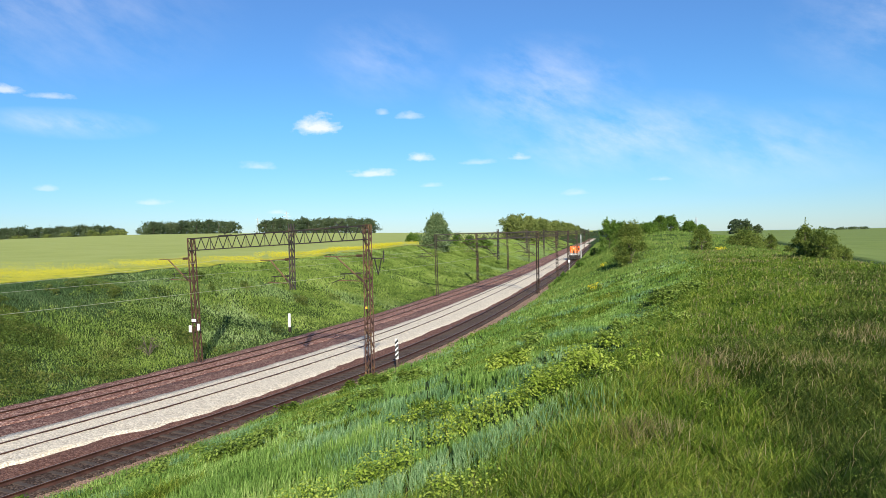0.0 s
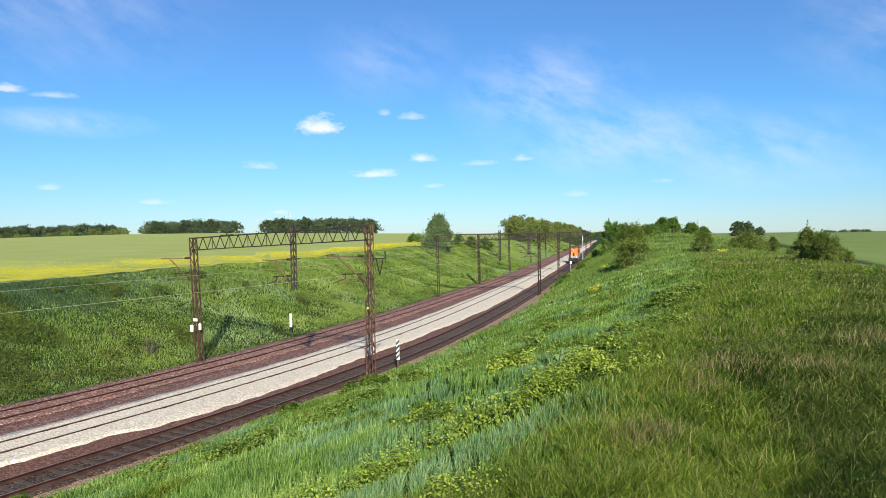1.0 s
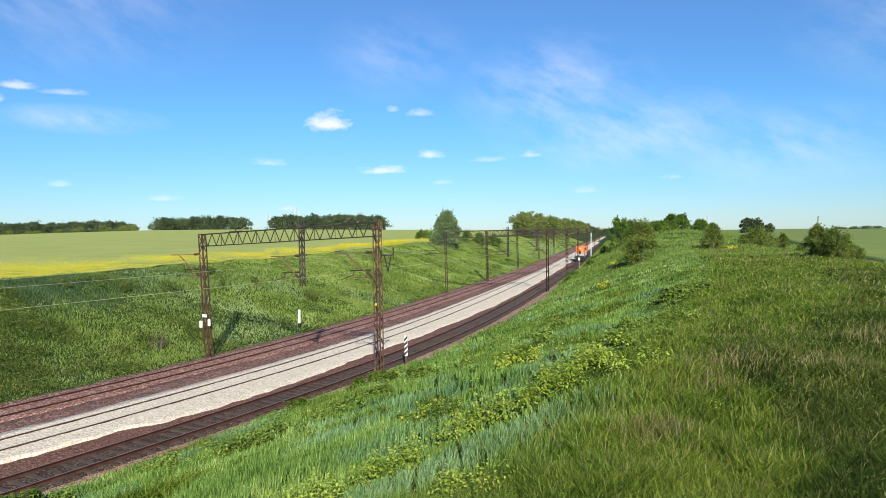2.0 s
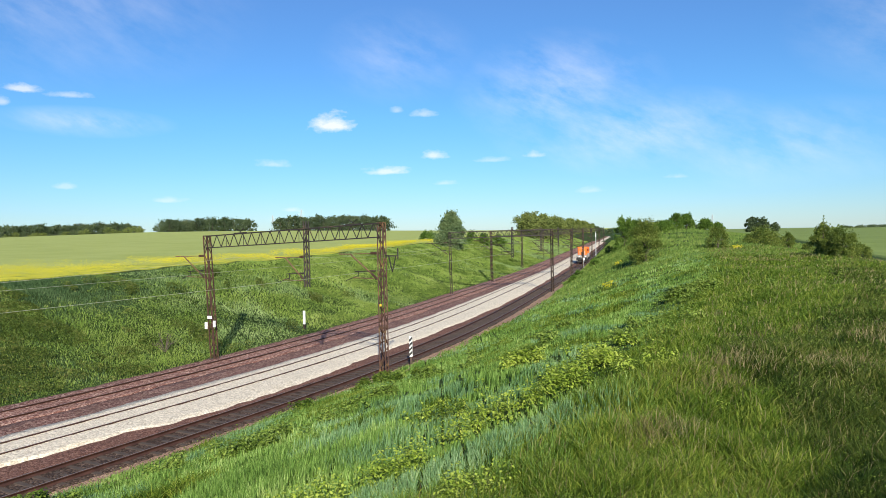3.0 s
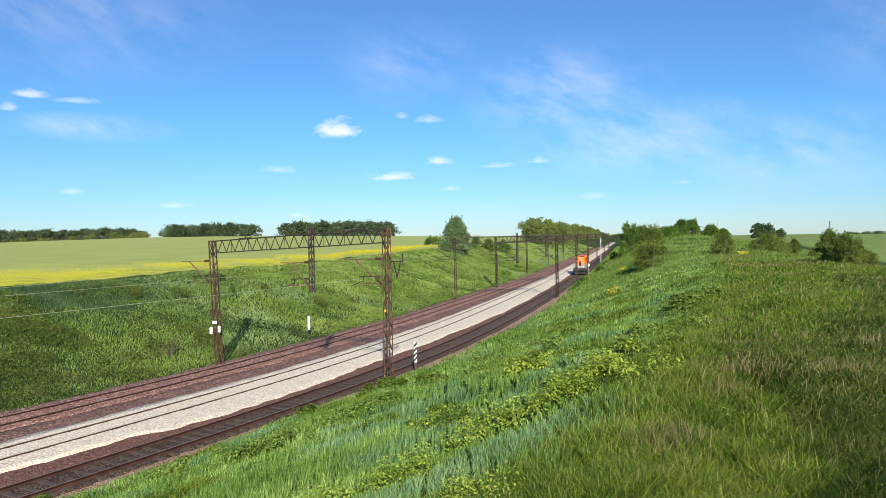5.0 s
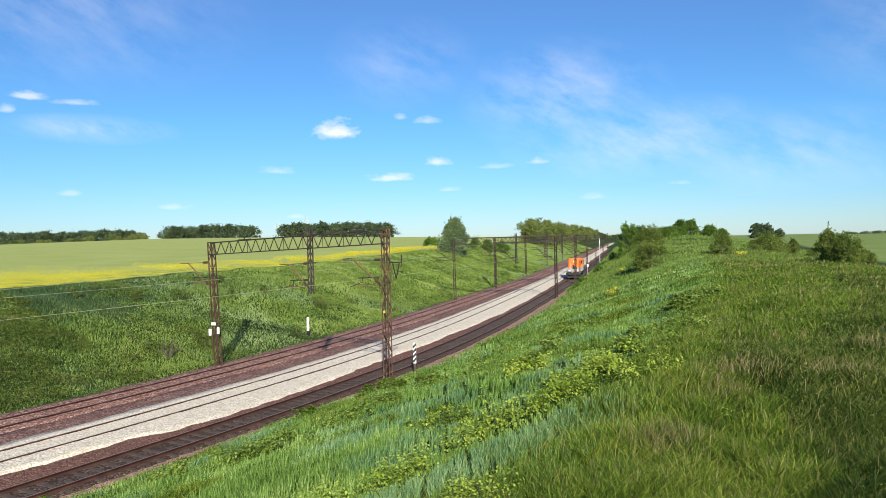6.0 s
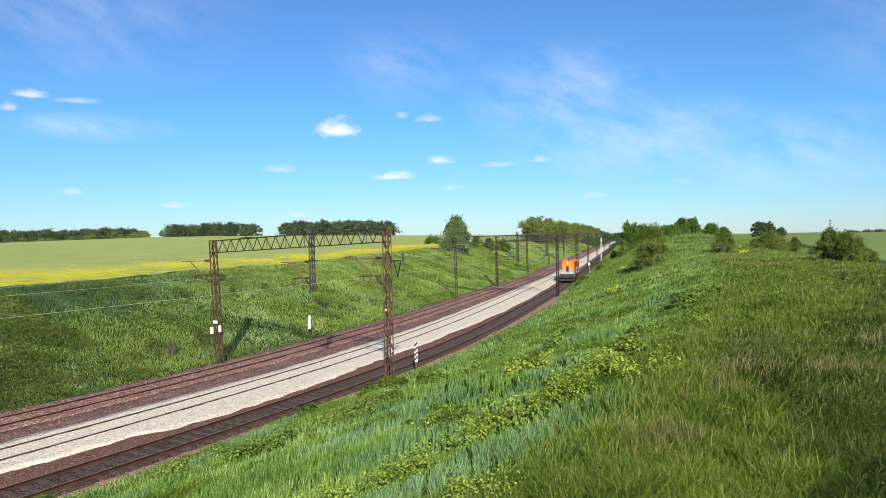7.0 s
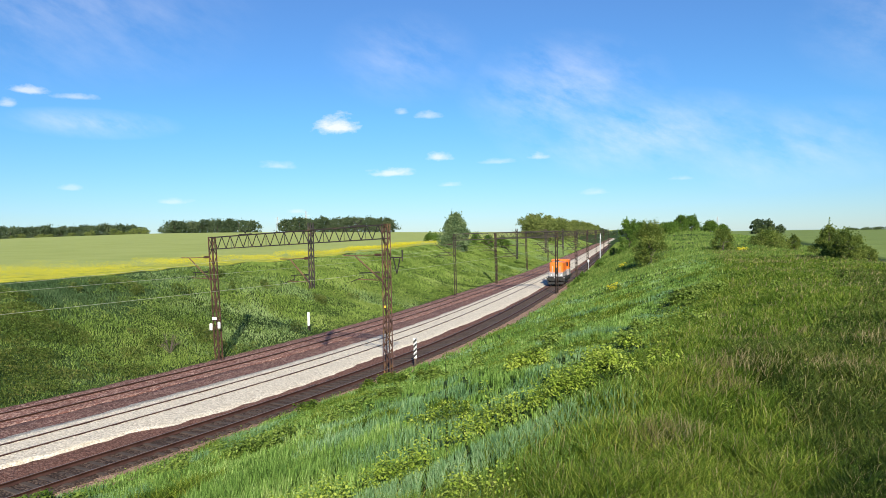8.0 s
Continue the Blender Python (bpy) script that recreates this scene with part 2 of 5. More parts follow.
def ballast_material(name, low, mid_, high, stain, scale=16.0, tone=0.5, joint=0.6):
    mat, t, b = material(name, 0.9, 0, 0.2)
    cell, patch, fine = tex(t, scale, kind="voronoi"), tex(t, 0.5, 5), tex(t, 55, 3)
    sep = t.nodes.new("ShaderNodeSeparateColor")
    t.links.new(cell.outputs["Color"], sep.inputs[0])
    col = ramp(t, sep.outputs[0], [(0.0, low), (tone, mid_), (1.0, high)])
    fac = ramp(t, patch.outputs["Fac"], [(0.45, (0, 0, 0)), (0.72, (0.7, 0.7, 0.7))])
    col = blend(t, fac, col, stain)
    gap = ramp(t, cell.outputs["Distance"], [(0.35, (1, 1, 1)), (0.75, (0.35, 0.33, 0.32))])
    col = blend(t, joint, col, gap, "MULTIPLY")
    t.links.new(col, b.inputs["Base Color"])
    inv = t.nodes.new("ShaderNodeMath")
    inv.operation = "SUBTRACT"
    inv.inputs[0].default_value = 1.0
    t.links.new(cell.outputs["Distance"], inv.inputs[1])
    bump(t, b, inv.outputs[0], 1.0, 0.035)
    return mat


GROUND = ground_material()
BALLAST_WHITE = ballast_material("fresh_limestone_ballast", (0.52, 0.445, 0.345), (0.745, 0.655, 0.52), (0.85, 0.77, 0.635), (0.70, 0.61, 0.48), 12.0, 0.5, 0.42)
BALLAST_RED = ballast_material("rusty_porphyry_ballast", (0.11, 0.044, 0.034), (0.29, 0.132, 0.100), (0.62, 0.42, 0.34), (0.20, 0.105, 0.08), 11.0)
BALLAST_DARK = ballast_material("old_dark_ballast", (0.034, 0.021, 0.016), (0.078, 0.049, 0.037), (0.17, 0.118, 0.090), (0.046, 0.030, 0.023), 13.0)
BALLAST_SHOULDER = ballast_material("dark_red_coarse_ballast", (0.085, 0.036, 0.030), (0.20, 0.098, 0.080), (0.42, 0.28, 0.225), (0.13, 0.075, 0.06), 12.0)
BALLAST_BROWN = ballast_material("brown_fine_ballast", (0.10, 0.043, 0.031), (0.18, 0.083, 0.060), (0.32, 0.18, 0.135), (0.135, 0.069, 0.052), 15.0)
GRAVEL = ballast_material("sandy_path_gravel", (0.25, 0.14, 0.09), (0.44, 0.27, 0.18), (0.62, 0.42, 0.30), (0.32, 0.20, 0.12), 18.0)
RUST = worn("rusted_steel", (0.030, 0.013, 0.010), (0.080, 0.035, 0.022), 3.0, 0.8, 0.0, 50, dirt=(0.19, 0.112, 0.038))
POST_RUST = worn("dark_rusted_steel", (0.018, 0.011, 0.008), (0.042, 0.025, 0.016), 3.0, 0.8, 0.0, 50, dirt=(0.10, 0.06, 0.028))
ARM_RUST = worn("orange_rusted_tube", (0.10, 0.052, 0.026), (0.19, 0.105, 0.05), 3.0, 0.8, 0.0, 50, dirt=(0.06, 0.035, 0.02))
BEAM_RUST = worn("tarred_rusty_steel", (0.010, 0.008, 0.007), (0.022, 0.017, 0.014), 3.0, 0.75, 0.0, 50, dirt=(0.08, 0.055, 0.03))
RAIL_STEEL = worn("rail_steel", (0.050, 0.022, 0.016), (0.105, 0.048, 0.034), 2.0, 0.55, 0.3, 40)
RAIL_HEAD = worn("worn_rail_head", (0.20, 0.15, 0.125), (0.30, 0.24, 0.21), 2.0, 0.5, 0.4, 40, 0.001)
SLEEPER = worn("weathered_concrete_sleeper", (0.050, 0.034, 0.026), (0.088, 0.061, 0.047), 2.5, 0.95, 0.0, 40, dirt=(0.036, 0.025, 0.019))
PAINT_WHITE = worn("white_paint", (0.72, 0.72, 0.70), (0.82, 0.82, 0.80), 4.0, 0.5, 0, 50, 0.001, dirt=(0.5, 0.47, 0.42))
PAINT_BLACK = worn("black_paint", (0.02, 0.02, 0.02), (0.04, 0.04, 0.04), 4.0, 0.5, 0, 50, 0.001)
PAINT_YELLOW = worn("yellow_paint", (0.65, 0.42, 0.03), (0.75, 0.50, 0.05), 4.0, 0.5)
WIRE = worn("weathered_copper_wire", (0.40, 0.42, 0.28), (0.52, 0.54, 0.38), 2.0, 0.5, 0.3, 40, 0.001)
PORCELAIN = worn("brown_porcelain", (0.055, 0.028, 0.02), (0.085, 0.042, 0.03), 5.0, 0.3)
GALVANISED = worn("grey_galvanised_steel", (0.45, 0.47, 0.48), (0.58, 0.60, 0.62), 3.0, 0.5, 0.4)
ORANGE = worn("orange_paint", (0.80, 0.16, 0.015), (0.88, 0.20, 0.02), 1.5, 0.4, 0, 40, 0.001, dirt=(0.60, 0.12, 0.015))
LIGHT_GREY = worn("light_grey_paint", (0.26, 0.25, 0.26), (0.36, 0.35, 0.36), 1.5, 0.45, 0, 40, 0.001, dirt=(0.42, 0.40, 0.38))
RED = worn("red_paint", (0.55, 0.03, 0.02), (0.65, 0.05, 0.03), 2.0, 0.4)
CHASSIS = worn("sooty_black_steel", (0.008, 0.008, 0.008), (0.020, 0.018, 0.017), 2.0, 0.7, 0, 40, dirt=(0.035, 0.027, 0.021))
GLASS, _t, _b = material("dark_cab_glass", 0.08, 0, 0.6)
_b.inputs["Base Color"].default_value = (0.02, 0.025, 0.03, 1)
LAMP, _t, _b = material("lit_headlight", 0.2)
_b.inputs["Base Color"].default_value = (0.9, 0.88, 0.8, 1)
_b.inputs["Emission Color"].default_value, _b.inputs["Emission Strength"].default_value = (1, 0.93, 0.75, 1), 0.5
BARK = worn("rough_bark", (0.065, 0.050, 0.036), (0.13, 0.105, 0.08), 4.0, 0.95, 0, 30, 0.02)
LEAF_MID = leafy("broad_leaf_green", [(0.15, (0.034, 0.078, 0.014)), (0.5, (0.090, 0.165, 0.028)), (0.85, (0.18, 0.27, 0.05))])
# distance haze is mixed into this leaf colour: paler, greyer and bluer
LEAF_FAR = leafy("hazy_wood_leaf_green", [(0.15, (0.036, 0.060, 0.034)), (0.5, (0.075, 0.108, 0.058)), (0.85, (0.150, 0.180, 0.095))], 0.05)
LEAF_OLIVE = leafy("olive_leaf_green", [(0.15, (0.078, 0.102, 0.028)), (0.5, (0.150, 0.187, 0.052)), (0.85, (0.26, 0.29, 0.085))], 0.1)
LEAF_DARK = leafy("hawthorn_leaf_green", [(0.12, (0.038, 0.066, 0.014)), (0.45, (0.110, 0.155, 0.030)), (0.85, (0.25, 0.29, 0.07))], 0.6)
NEEDLE = leafy("grey_green_needle", [(0.15, (0.062, 0.108, 0.052)), (0.5, (0.150, 0.220, 0.100)), (0.85, (0.27, 0.34, 0.16))], 0.4)
GRASS_MIX = leafy("meadow_grass", [(0.08, (0.012, 0.030, 0.004)), (0.30, (0.050, 0.100, 0.010)), (0.55, (0.120, 0.188, 0.020)), (0.9, (0.32, 0.36, 0.065))], 0.4)
GRASS_SLOPE = leafy("slope_grass", [(0.06, (0.020, 0.052, 0.009)), (0.34, (0.108, 0.210, 0.040)), (0.66, (0.240, 0.390, 0.090)), (0.97, (0.50, 0.62, 0.22))], 0.35)
GRASS_BLUE = leafy("blue_green_grass", [(0.06, (0.024, 0.062, 0.024)), (0.34, (0.105, 0.215, 0.088)), (0.66, (0.225, 0.380, 0.170)), (0.97, (0.46, 0.60, 0.32))], 0.35)
# dark green tufts, with shade and corner darkening painted into the colour too
GRASS_DARK = leafy("lush_shade_darkened_grass", [(0.08, (0.007, 0.018, 0.003)), (0.34, (0.028, 0.055, 0.009)), (0.6, (0.070, 0.102, 0.018)), (0.92, (0.21, 0.22, 0.055))], 0.45)
GRASS_BANK = leafy("bank_grass", [(0.08, (0.070, 0.125, 0.024)), (0.35, (0.175, 0.270, 0.050)), (0.6, (0.270, 0.375, 0.080)), (0.9, (0.40, 0.47, 0.15))], 0.15)
GRASS_DEEP = leafy("deep_bank_grass", [(0.08, (0.024, 0.056, 0.022)), (0.35, (0.055, 0.108, 0.046)), (0.6, (0.095, 0.160, 0.070)), (0.9, (0.16, 0.22, 0.10))], 0.2)
# bank grass with its blue-green sheen painted in as a paler colour
GRASS_SHEEN = leafy("pale_sheen_bank_grass", [(0.08, (0.085, 0.150, 0.052)), (0.35, (0.190, 0.290, 0.100)), (0.6, (0.290, 0.400, 0.150)), (0.9, (0.40, 0.49, 0.21))], 0.2)
GRASS_FAR = leafy("far_shoulder_grass", [(0.08, (0.050, 0.095, 0.020)), (0.35, (0.115, 0.200, 0.040)), (0.6, (0.190, 0.280, 0.060)), (0.9, (0.30, 0.35, 0.10))], 0.2)
GRASS_DRY = leafy("seeding_grass", [(0.10, (0.110, 0.085, 0.040)), (0.5, (0.23, 0.185, 0.085)), (0.9, (0.42, 0.36, 0.19))], 0.5)
HERB = leafy("meadow_herb_leaf", [(0.08, (0.016, 0.038, 0.006)), (0.30, (0.058, 0.112, 0.014)), (0.55, (0.118, 0.180, 0.026)), (0.95, (0.24, 0.29, 0.065))], 0.6)
WEED = leafy("fresh_weed_leaf", [(0.10, (0.080, 0.145, 0.016)), (0.40, (0.27, 0.37, 0.042)), (0.9, (0.48, 0.56, 0.11))], 0.8)
RAPE = leafy("rape_blossom", [(0.2, (0.58, 0.50, 0.03)), (0.6, (0.70, 0.61, 0.04)), (0.9, (0.78, 0.70, 0.08))], 0.3)
WEED_DULL = leafy("mid_green_weed_leaf", [(0.10, (0.062, 0.115, 0.017)), (0.40, (0.180, 0.270, 0.046)), (0.9, (0.35, 0.44, 0.105))], 0.8)
BRAMBLE = leafy("bramble_leaf", [(0.10, (0.020, 0.038, 0.009)), (0.40, (0.062, 0.096, 0.019)), (0.65, (0.122, 0.150, 0.032)), (0.9, (0.21, 0.20, 0.065))], 0.3)
HEDGE = leafy("bank_herb_leaf", [(0.10, (0.040, 0.076, 0.016)), (0.42, (0.118, 0.195, 0.036)), (0.65, (0.21, 0.29, 0.06)), (0.9, (0.31, 0.37, 0.10))], 0.16)


# ---- mesh tools ----
class Shape:
    """Collects boxes, rods and plates and links them as one mesh."""

    def __init__(self):
        self.v, self.f = [], []

    def box(self, lo, hi, m=None, bevel=0.0):
        x0, y0, z0 = lo
        x1, y1, z1 = hi
        n = len(self.v)
        if bevel:
            c = bevel
            ring = [(x0 + c, y0), (x1 - c, y0), (x1, y0 + c), (x1, y1 - c), (x1 - c, y1), (x0 + c, y1), (x0, y1 - c), (x0, y0 + c)]
            mx, my = (x0 + x1) / 2, (y0 + y1) / 2
            inner = [(mx + (x - mx) * (1 - 2 * c / (x1 - x0)), my + (y - my) * (1 - 2 * c / (y1 - y0))) for x, y in ring]
            pts = [(*p, z0) for p in ring] + [(*p, z1 - c) for p in ring] + [(*p, z1) for p in inner]
            self.v += [tuple(m @ Vector(p)) if m else p for p in pts]
            for k in range(8):
                j = (k + 1) % 8
                self.f += [(n + k, n + j, n + 8 + j, n + 8 + k), (n + 8 + k, n + 8 + j, n + 16 + j, n + 16 + k)]
            self.f += [tuple(n + k for k in range(7, -1, -1)), tuple(n + 16 + k for k in range(8))]
            return self
        pts = [(x, y, z) for z in (z0, z1) for x, y in ((x0, y0), (x1, y0), (x1, y1), (x0, y1))]
        self.v += [tuple(m @ Vector(p)) if m else p for p in pts]
        self.f += [tuple(n + k for k in q) for q in ((3, 2, 1, 0), (4, 5, 6, 7), (0, 1, 5, 4), (1, 2, 6, 5), (2, 3, 7, 6), (3, 0, 4, 7))]
        return self

    def rod(self, a, b, r, r2=None, n=6):
        a, b = Vector(a), Vector(b)
        q = (b - a).to_track_quat("Z", "Y")
        k0 = len(self.v)
        for p, rad in ((a, r), (b, r if r2 is None else r2)):
            for k in range(n):
                w = 2 * math.pi * (k + 0.5) / n
                self.v.append(tuple(p + q @ Vector((rad * math.cos(w), rad * math.sin(w), 0))))
        for k in range(n):
            j = (k + 1) % n
            self.f.append((k0 + k, k0 + j, k0 + n + j, k0 + n + k))
        self.f += [tuple(k0 + k for k in range(n - 1, -1, -1)), tuple(k0 + n + k for k in range(n))]
        return self

    def bar(self, a, b, w):
        """A square bar from a to b."""
        return self.rod(a, b, w * 0.7071, None, 4)

    def mesh(self, name):
        me = bpy.data.meshes.new(name)
        me.from_pydata(self.v, [], self.f)
        me.update()
        return me


def part(name, shape, mat, parent=None, label="", smoothed=False):
    ob = new(name, shape.mesh(name) if isinstance(shape, Shape) else shape)
    if not ob.data.materials:
        ob.data.materials.append(mat)
    if smoothed:
        ob.data.polygons.foreach_set("use_smooth", [True] * len(ob.data.polygons))
    if parent:
        ob.parent = parent
    return tagged(ob, label)


def raw_mesh(name, verts, faces_flat, sizes, mat, smoothed=False):
    """A mesh from arrays: vertices (n, 3), flat corner list, corners per face."""
    me = bpy.data.meshes.new(name)
    me.vertices.add(len(verts))
    me.vertices.foreach_set("co", np.ascontiguousarray(verts, np.float32).ravel())
    me.loops.add(len(faces_flat))
    me.loops.foreach_set("vertex_index", np.ascontiguousarray(faces_flat, np.int32))
    me.polygons.add(len(sizes))
    starts = np.concatenate([[0], np.cumsum(sizes)[:-1]])
    me.polygons.foreach_set("loop_start", np.ascontiguousarray(starts, np.int32))
    me.update(calc_edges=True)
    me.validate()
    me.materials.append(mat)
    if smoothed:
        me.polygons.foreach_set("use_smooth", [True] * len(me.polygons))
    return me


def blades(name, x, y, z, tall, wide, lean, seed, mat, two=True, bend=None):
    """Grass blades, each a bent strip with a pointed tip, at the given feet."""
    rng = np.random.RandomState(seed)
    n = len(x)
    a = rng.rand(n) * 2 * np.pi
    l = rng.rand(n) * 2 * np.pi
    lx, ly = np.cos(l) * lean * rng.rand(n) * tall, np.sin(l) * lean * rng.rand(n) * tall
    if bend is not None:
        lx, ly = lx + bend[0] * tall, ly + bend[1] * tall
    wx, wy = np.cos(a) * wide / 2, np.sin(a) * wide / 2
    foot = np.stack([x, y, z], 1)
    w = np.stack([wx, wy, np.zeros(n)], 1)
    mid = foot + np.stack([lx * 0.35, ly * 0.35, tall * 0.6], 1)
    tip = foot + np.stack([lx, ly, tall * (1 - 0.25 * rng.rand(n))], 1)
    if two:
        v = np.stack([foot - w, foot + w, mid + w * 0.8, mid - w * 0.8, tip], 1).reshape(-1, 3)
        base = np.arange(n)[:, None] * 5
        f = (base + np.array([0, 1, 2, 3, 3, 2, 4])).ravel()
        sizes = np.tile([4, 3], n)
    else:
        v = np.stack([foot - w, foot + w, tip], 1).reshape(-1, 3)
        f = (np.arange(n)[:, None] * 3 + np.array([0, 1, 2])).ravel()
        sizes = np.full(n, 3)
    return new(name, raw_mesh(name, v, f, sizes, mat))


def leaf_cloud(centres, size, seed, flat=0.0):
    """Vertices and faces of one folded leaf at each centre."""
    rng = np.random.RandomState(seed)
    n = len(centres)
    u = rng.normal(size=(n, 3))
    u /= np.linalg.norm(u, axis=1)[:, None]
    w = rng.normal(size=(n, 3))
    w[:, 2] *= 1 - flat
    u[:, 2] *= 1 - flat
    w = np.cross(u, w)
    w /= np.linalg.norm(w, axis=1)[:, None] + 1e-6
    k = (size * (0.6 + 0.8 * rng.rand(n)))[:, None]
    v = np.stack([centres - u * k, centres + w * k * 0.55, centres + u * k, centres - w * k * 0.55], 1).reshape(-1, 3)
    f = (np.arange(n)[:, None] * 4 + np.array([0, 1, 2, 3])).ravel()
    return v, f, np.full(n, 4)


def leafy_plants(name, x, y, z, tall, r, seed, mat, leaves=22):
    """Small upright weeds: pointed leaves in tiers round each stem, held out and drooping."""
    rng = np.random.RandomState(seed)
    n = len(x) * leaves
    i = np.repeat(np.arange(len(x)), leaves)
    up = 0.22 + 0.8 * rng.rand(n) ** 0.8
    turn, droop = rng.rand(n) * 2 * np.pi, rng.uniform(-0.7, 0.55, n)
    size = np.clip(0.0039 * r[i], 0.040, 0.12) * rng.uniform(0.7, 1.4, n)
    away = (0.02 + 0.13 * (1.15 - up)) * (0.4 + rng.rand(n))
    out = np.stack([np.cos(turn), np.sin(turn), np.zeros(n)], 1)
    foot = np.stack([x[i], y[i], z[i] + tall[i] * up], 1) + out * away[:, None]
    way = out * np.cos(droop)[:, None] + np.array([0, 0, 1.0]) * np.sin(droop)[:, None]
    side = np.stack([-np.sin(turn), np.cos(turn), rng.uniform(-0.5, 0.5, n)], 1) * (size * 0.36)[:, None]
    mid = foot + way * (size * 0.42)[:, None]
    v = np.stack([foot, mid + side, foot + way * size[:, None] - np.array([0, 0, 0.18]) * size[:, None], mid - side], 1).reshape(-1, 3)
    f = (np.arange(n)[:, None] * 4 + np.array([0, 1, 2, 3])).ravel()
    return raw_mesh(name, v, f, np.full(n, 4), mat)


# ---- ground ----
def strip_depth(s, d):
    """0 at the field's edge, 1 at the inner end of the blossoming strip, which narrows along the line."""
    return (-29.0 - d) / (15.0 - 10.0 * smooth(25, 105, s))


def ground():
    def steps(*spans):
        return np.concatenate([np.arange(a, b, c) for a, b, c in spans])
    xs = steps((-3000, -600, 200), (-600, -200, 40), (-200, -60, 7), (-60, -30, 1.5), (-30, 45, 0.75), (45, 100, 2.5), (100, 300, 12), (300, 800, 50), (800, 3001, 200))
    ys = steps((-600, -60, 60), (-60, -4, 7), (-4, 80, 0.75), (80, 160, 1.5), (160, 320, 4), (320, 700, 20), (700, 1600, 90), (1600, 4001, 300))
    gx, gy = np.meshgrid(xs, ys)
    x, y = gx.ravel(), gy.ravel()
    z = height(x, y)
    nx, ny = len(xs), len(ys)
    i = (np.arange(ny - 1)[:, None] * nx + np.arange(nx - 1)).ravel()
    f = np.stack([i, i + 1, i + nx + 1, i + nx], 1).ravel()
    me = raw_mesh("ground", np.stack([x, y, z], 1), f, np.full(len(i), 4), GROUND, True)
    at = me.attributes.new("offset", "FLOAT", "POINT")
    at.data.foreach_set("value", rail_coords(x, y)[1].astype(np.float32))
    s, d = rail_coords(x, y)
    at = me.attributes.new("strip", "FLOAT", "POINT")
    at.data.foreach_set("value", strip_depth(s, d).astype(np.float32))
    return tagged(new("ground", me), "green cutting banks with grass, crop field and yellow rape strip", "ground", kind="structure")


ground()


# ---- tracks ----
def strip(name, profile, s0, s1, step, mat, ragged=0.0, seed=0, lift=0.0):
    """A bed swept along the line: profile of (offset, height), edges made uneven by ragged metres."""
    s = np.arange(s0, s1 + step, step)
    n, k = len(s), len(profile)
    v = np.zeros((n, k, 3))
    for j, (d, z) in enumerate(profile):
        dd = d(s) if callable(d) else np.full(n, float(d))
        if ragged and j in (0, 1, k - 2, k - 1):   # loose edges
            dd = dd + ragged * (value_noise(s, s * 0 + j // 2 * 31 + seed, 2.3, seed) + 0.5 * value_noise(s, s * 0 + j // 2 * 17 + seed, 0.6, seed + 1) + 1.3 * value_noise(s, s * 0 + j // 2 * 23 + seed, 8.0, seed + 3))
        v[:, j, 0], v[:, j, 1] = along_many(s, dd)
        v[:, j, 2] = z + lift + (0.025 * value_noise(s * 3, s * 0 + j * 7.3, 1.0, seed + 2) if ragged else 0)
    i = (np.arange(n - 1)[:, None] * k + np.arange(k - 1)).ravel()
    f = np.stack([i, i + 1, i + k + 1, i + k], 1).ravel()
    return raw_mesh(name, v.reshape(-1, 3), f, np.full(len(i), 4), mat)


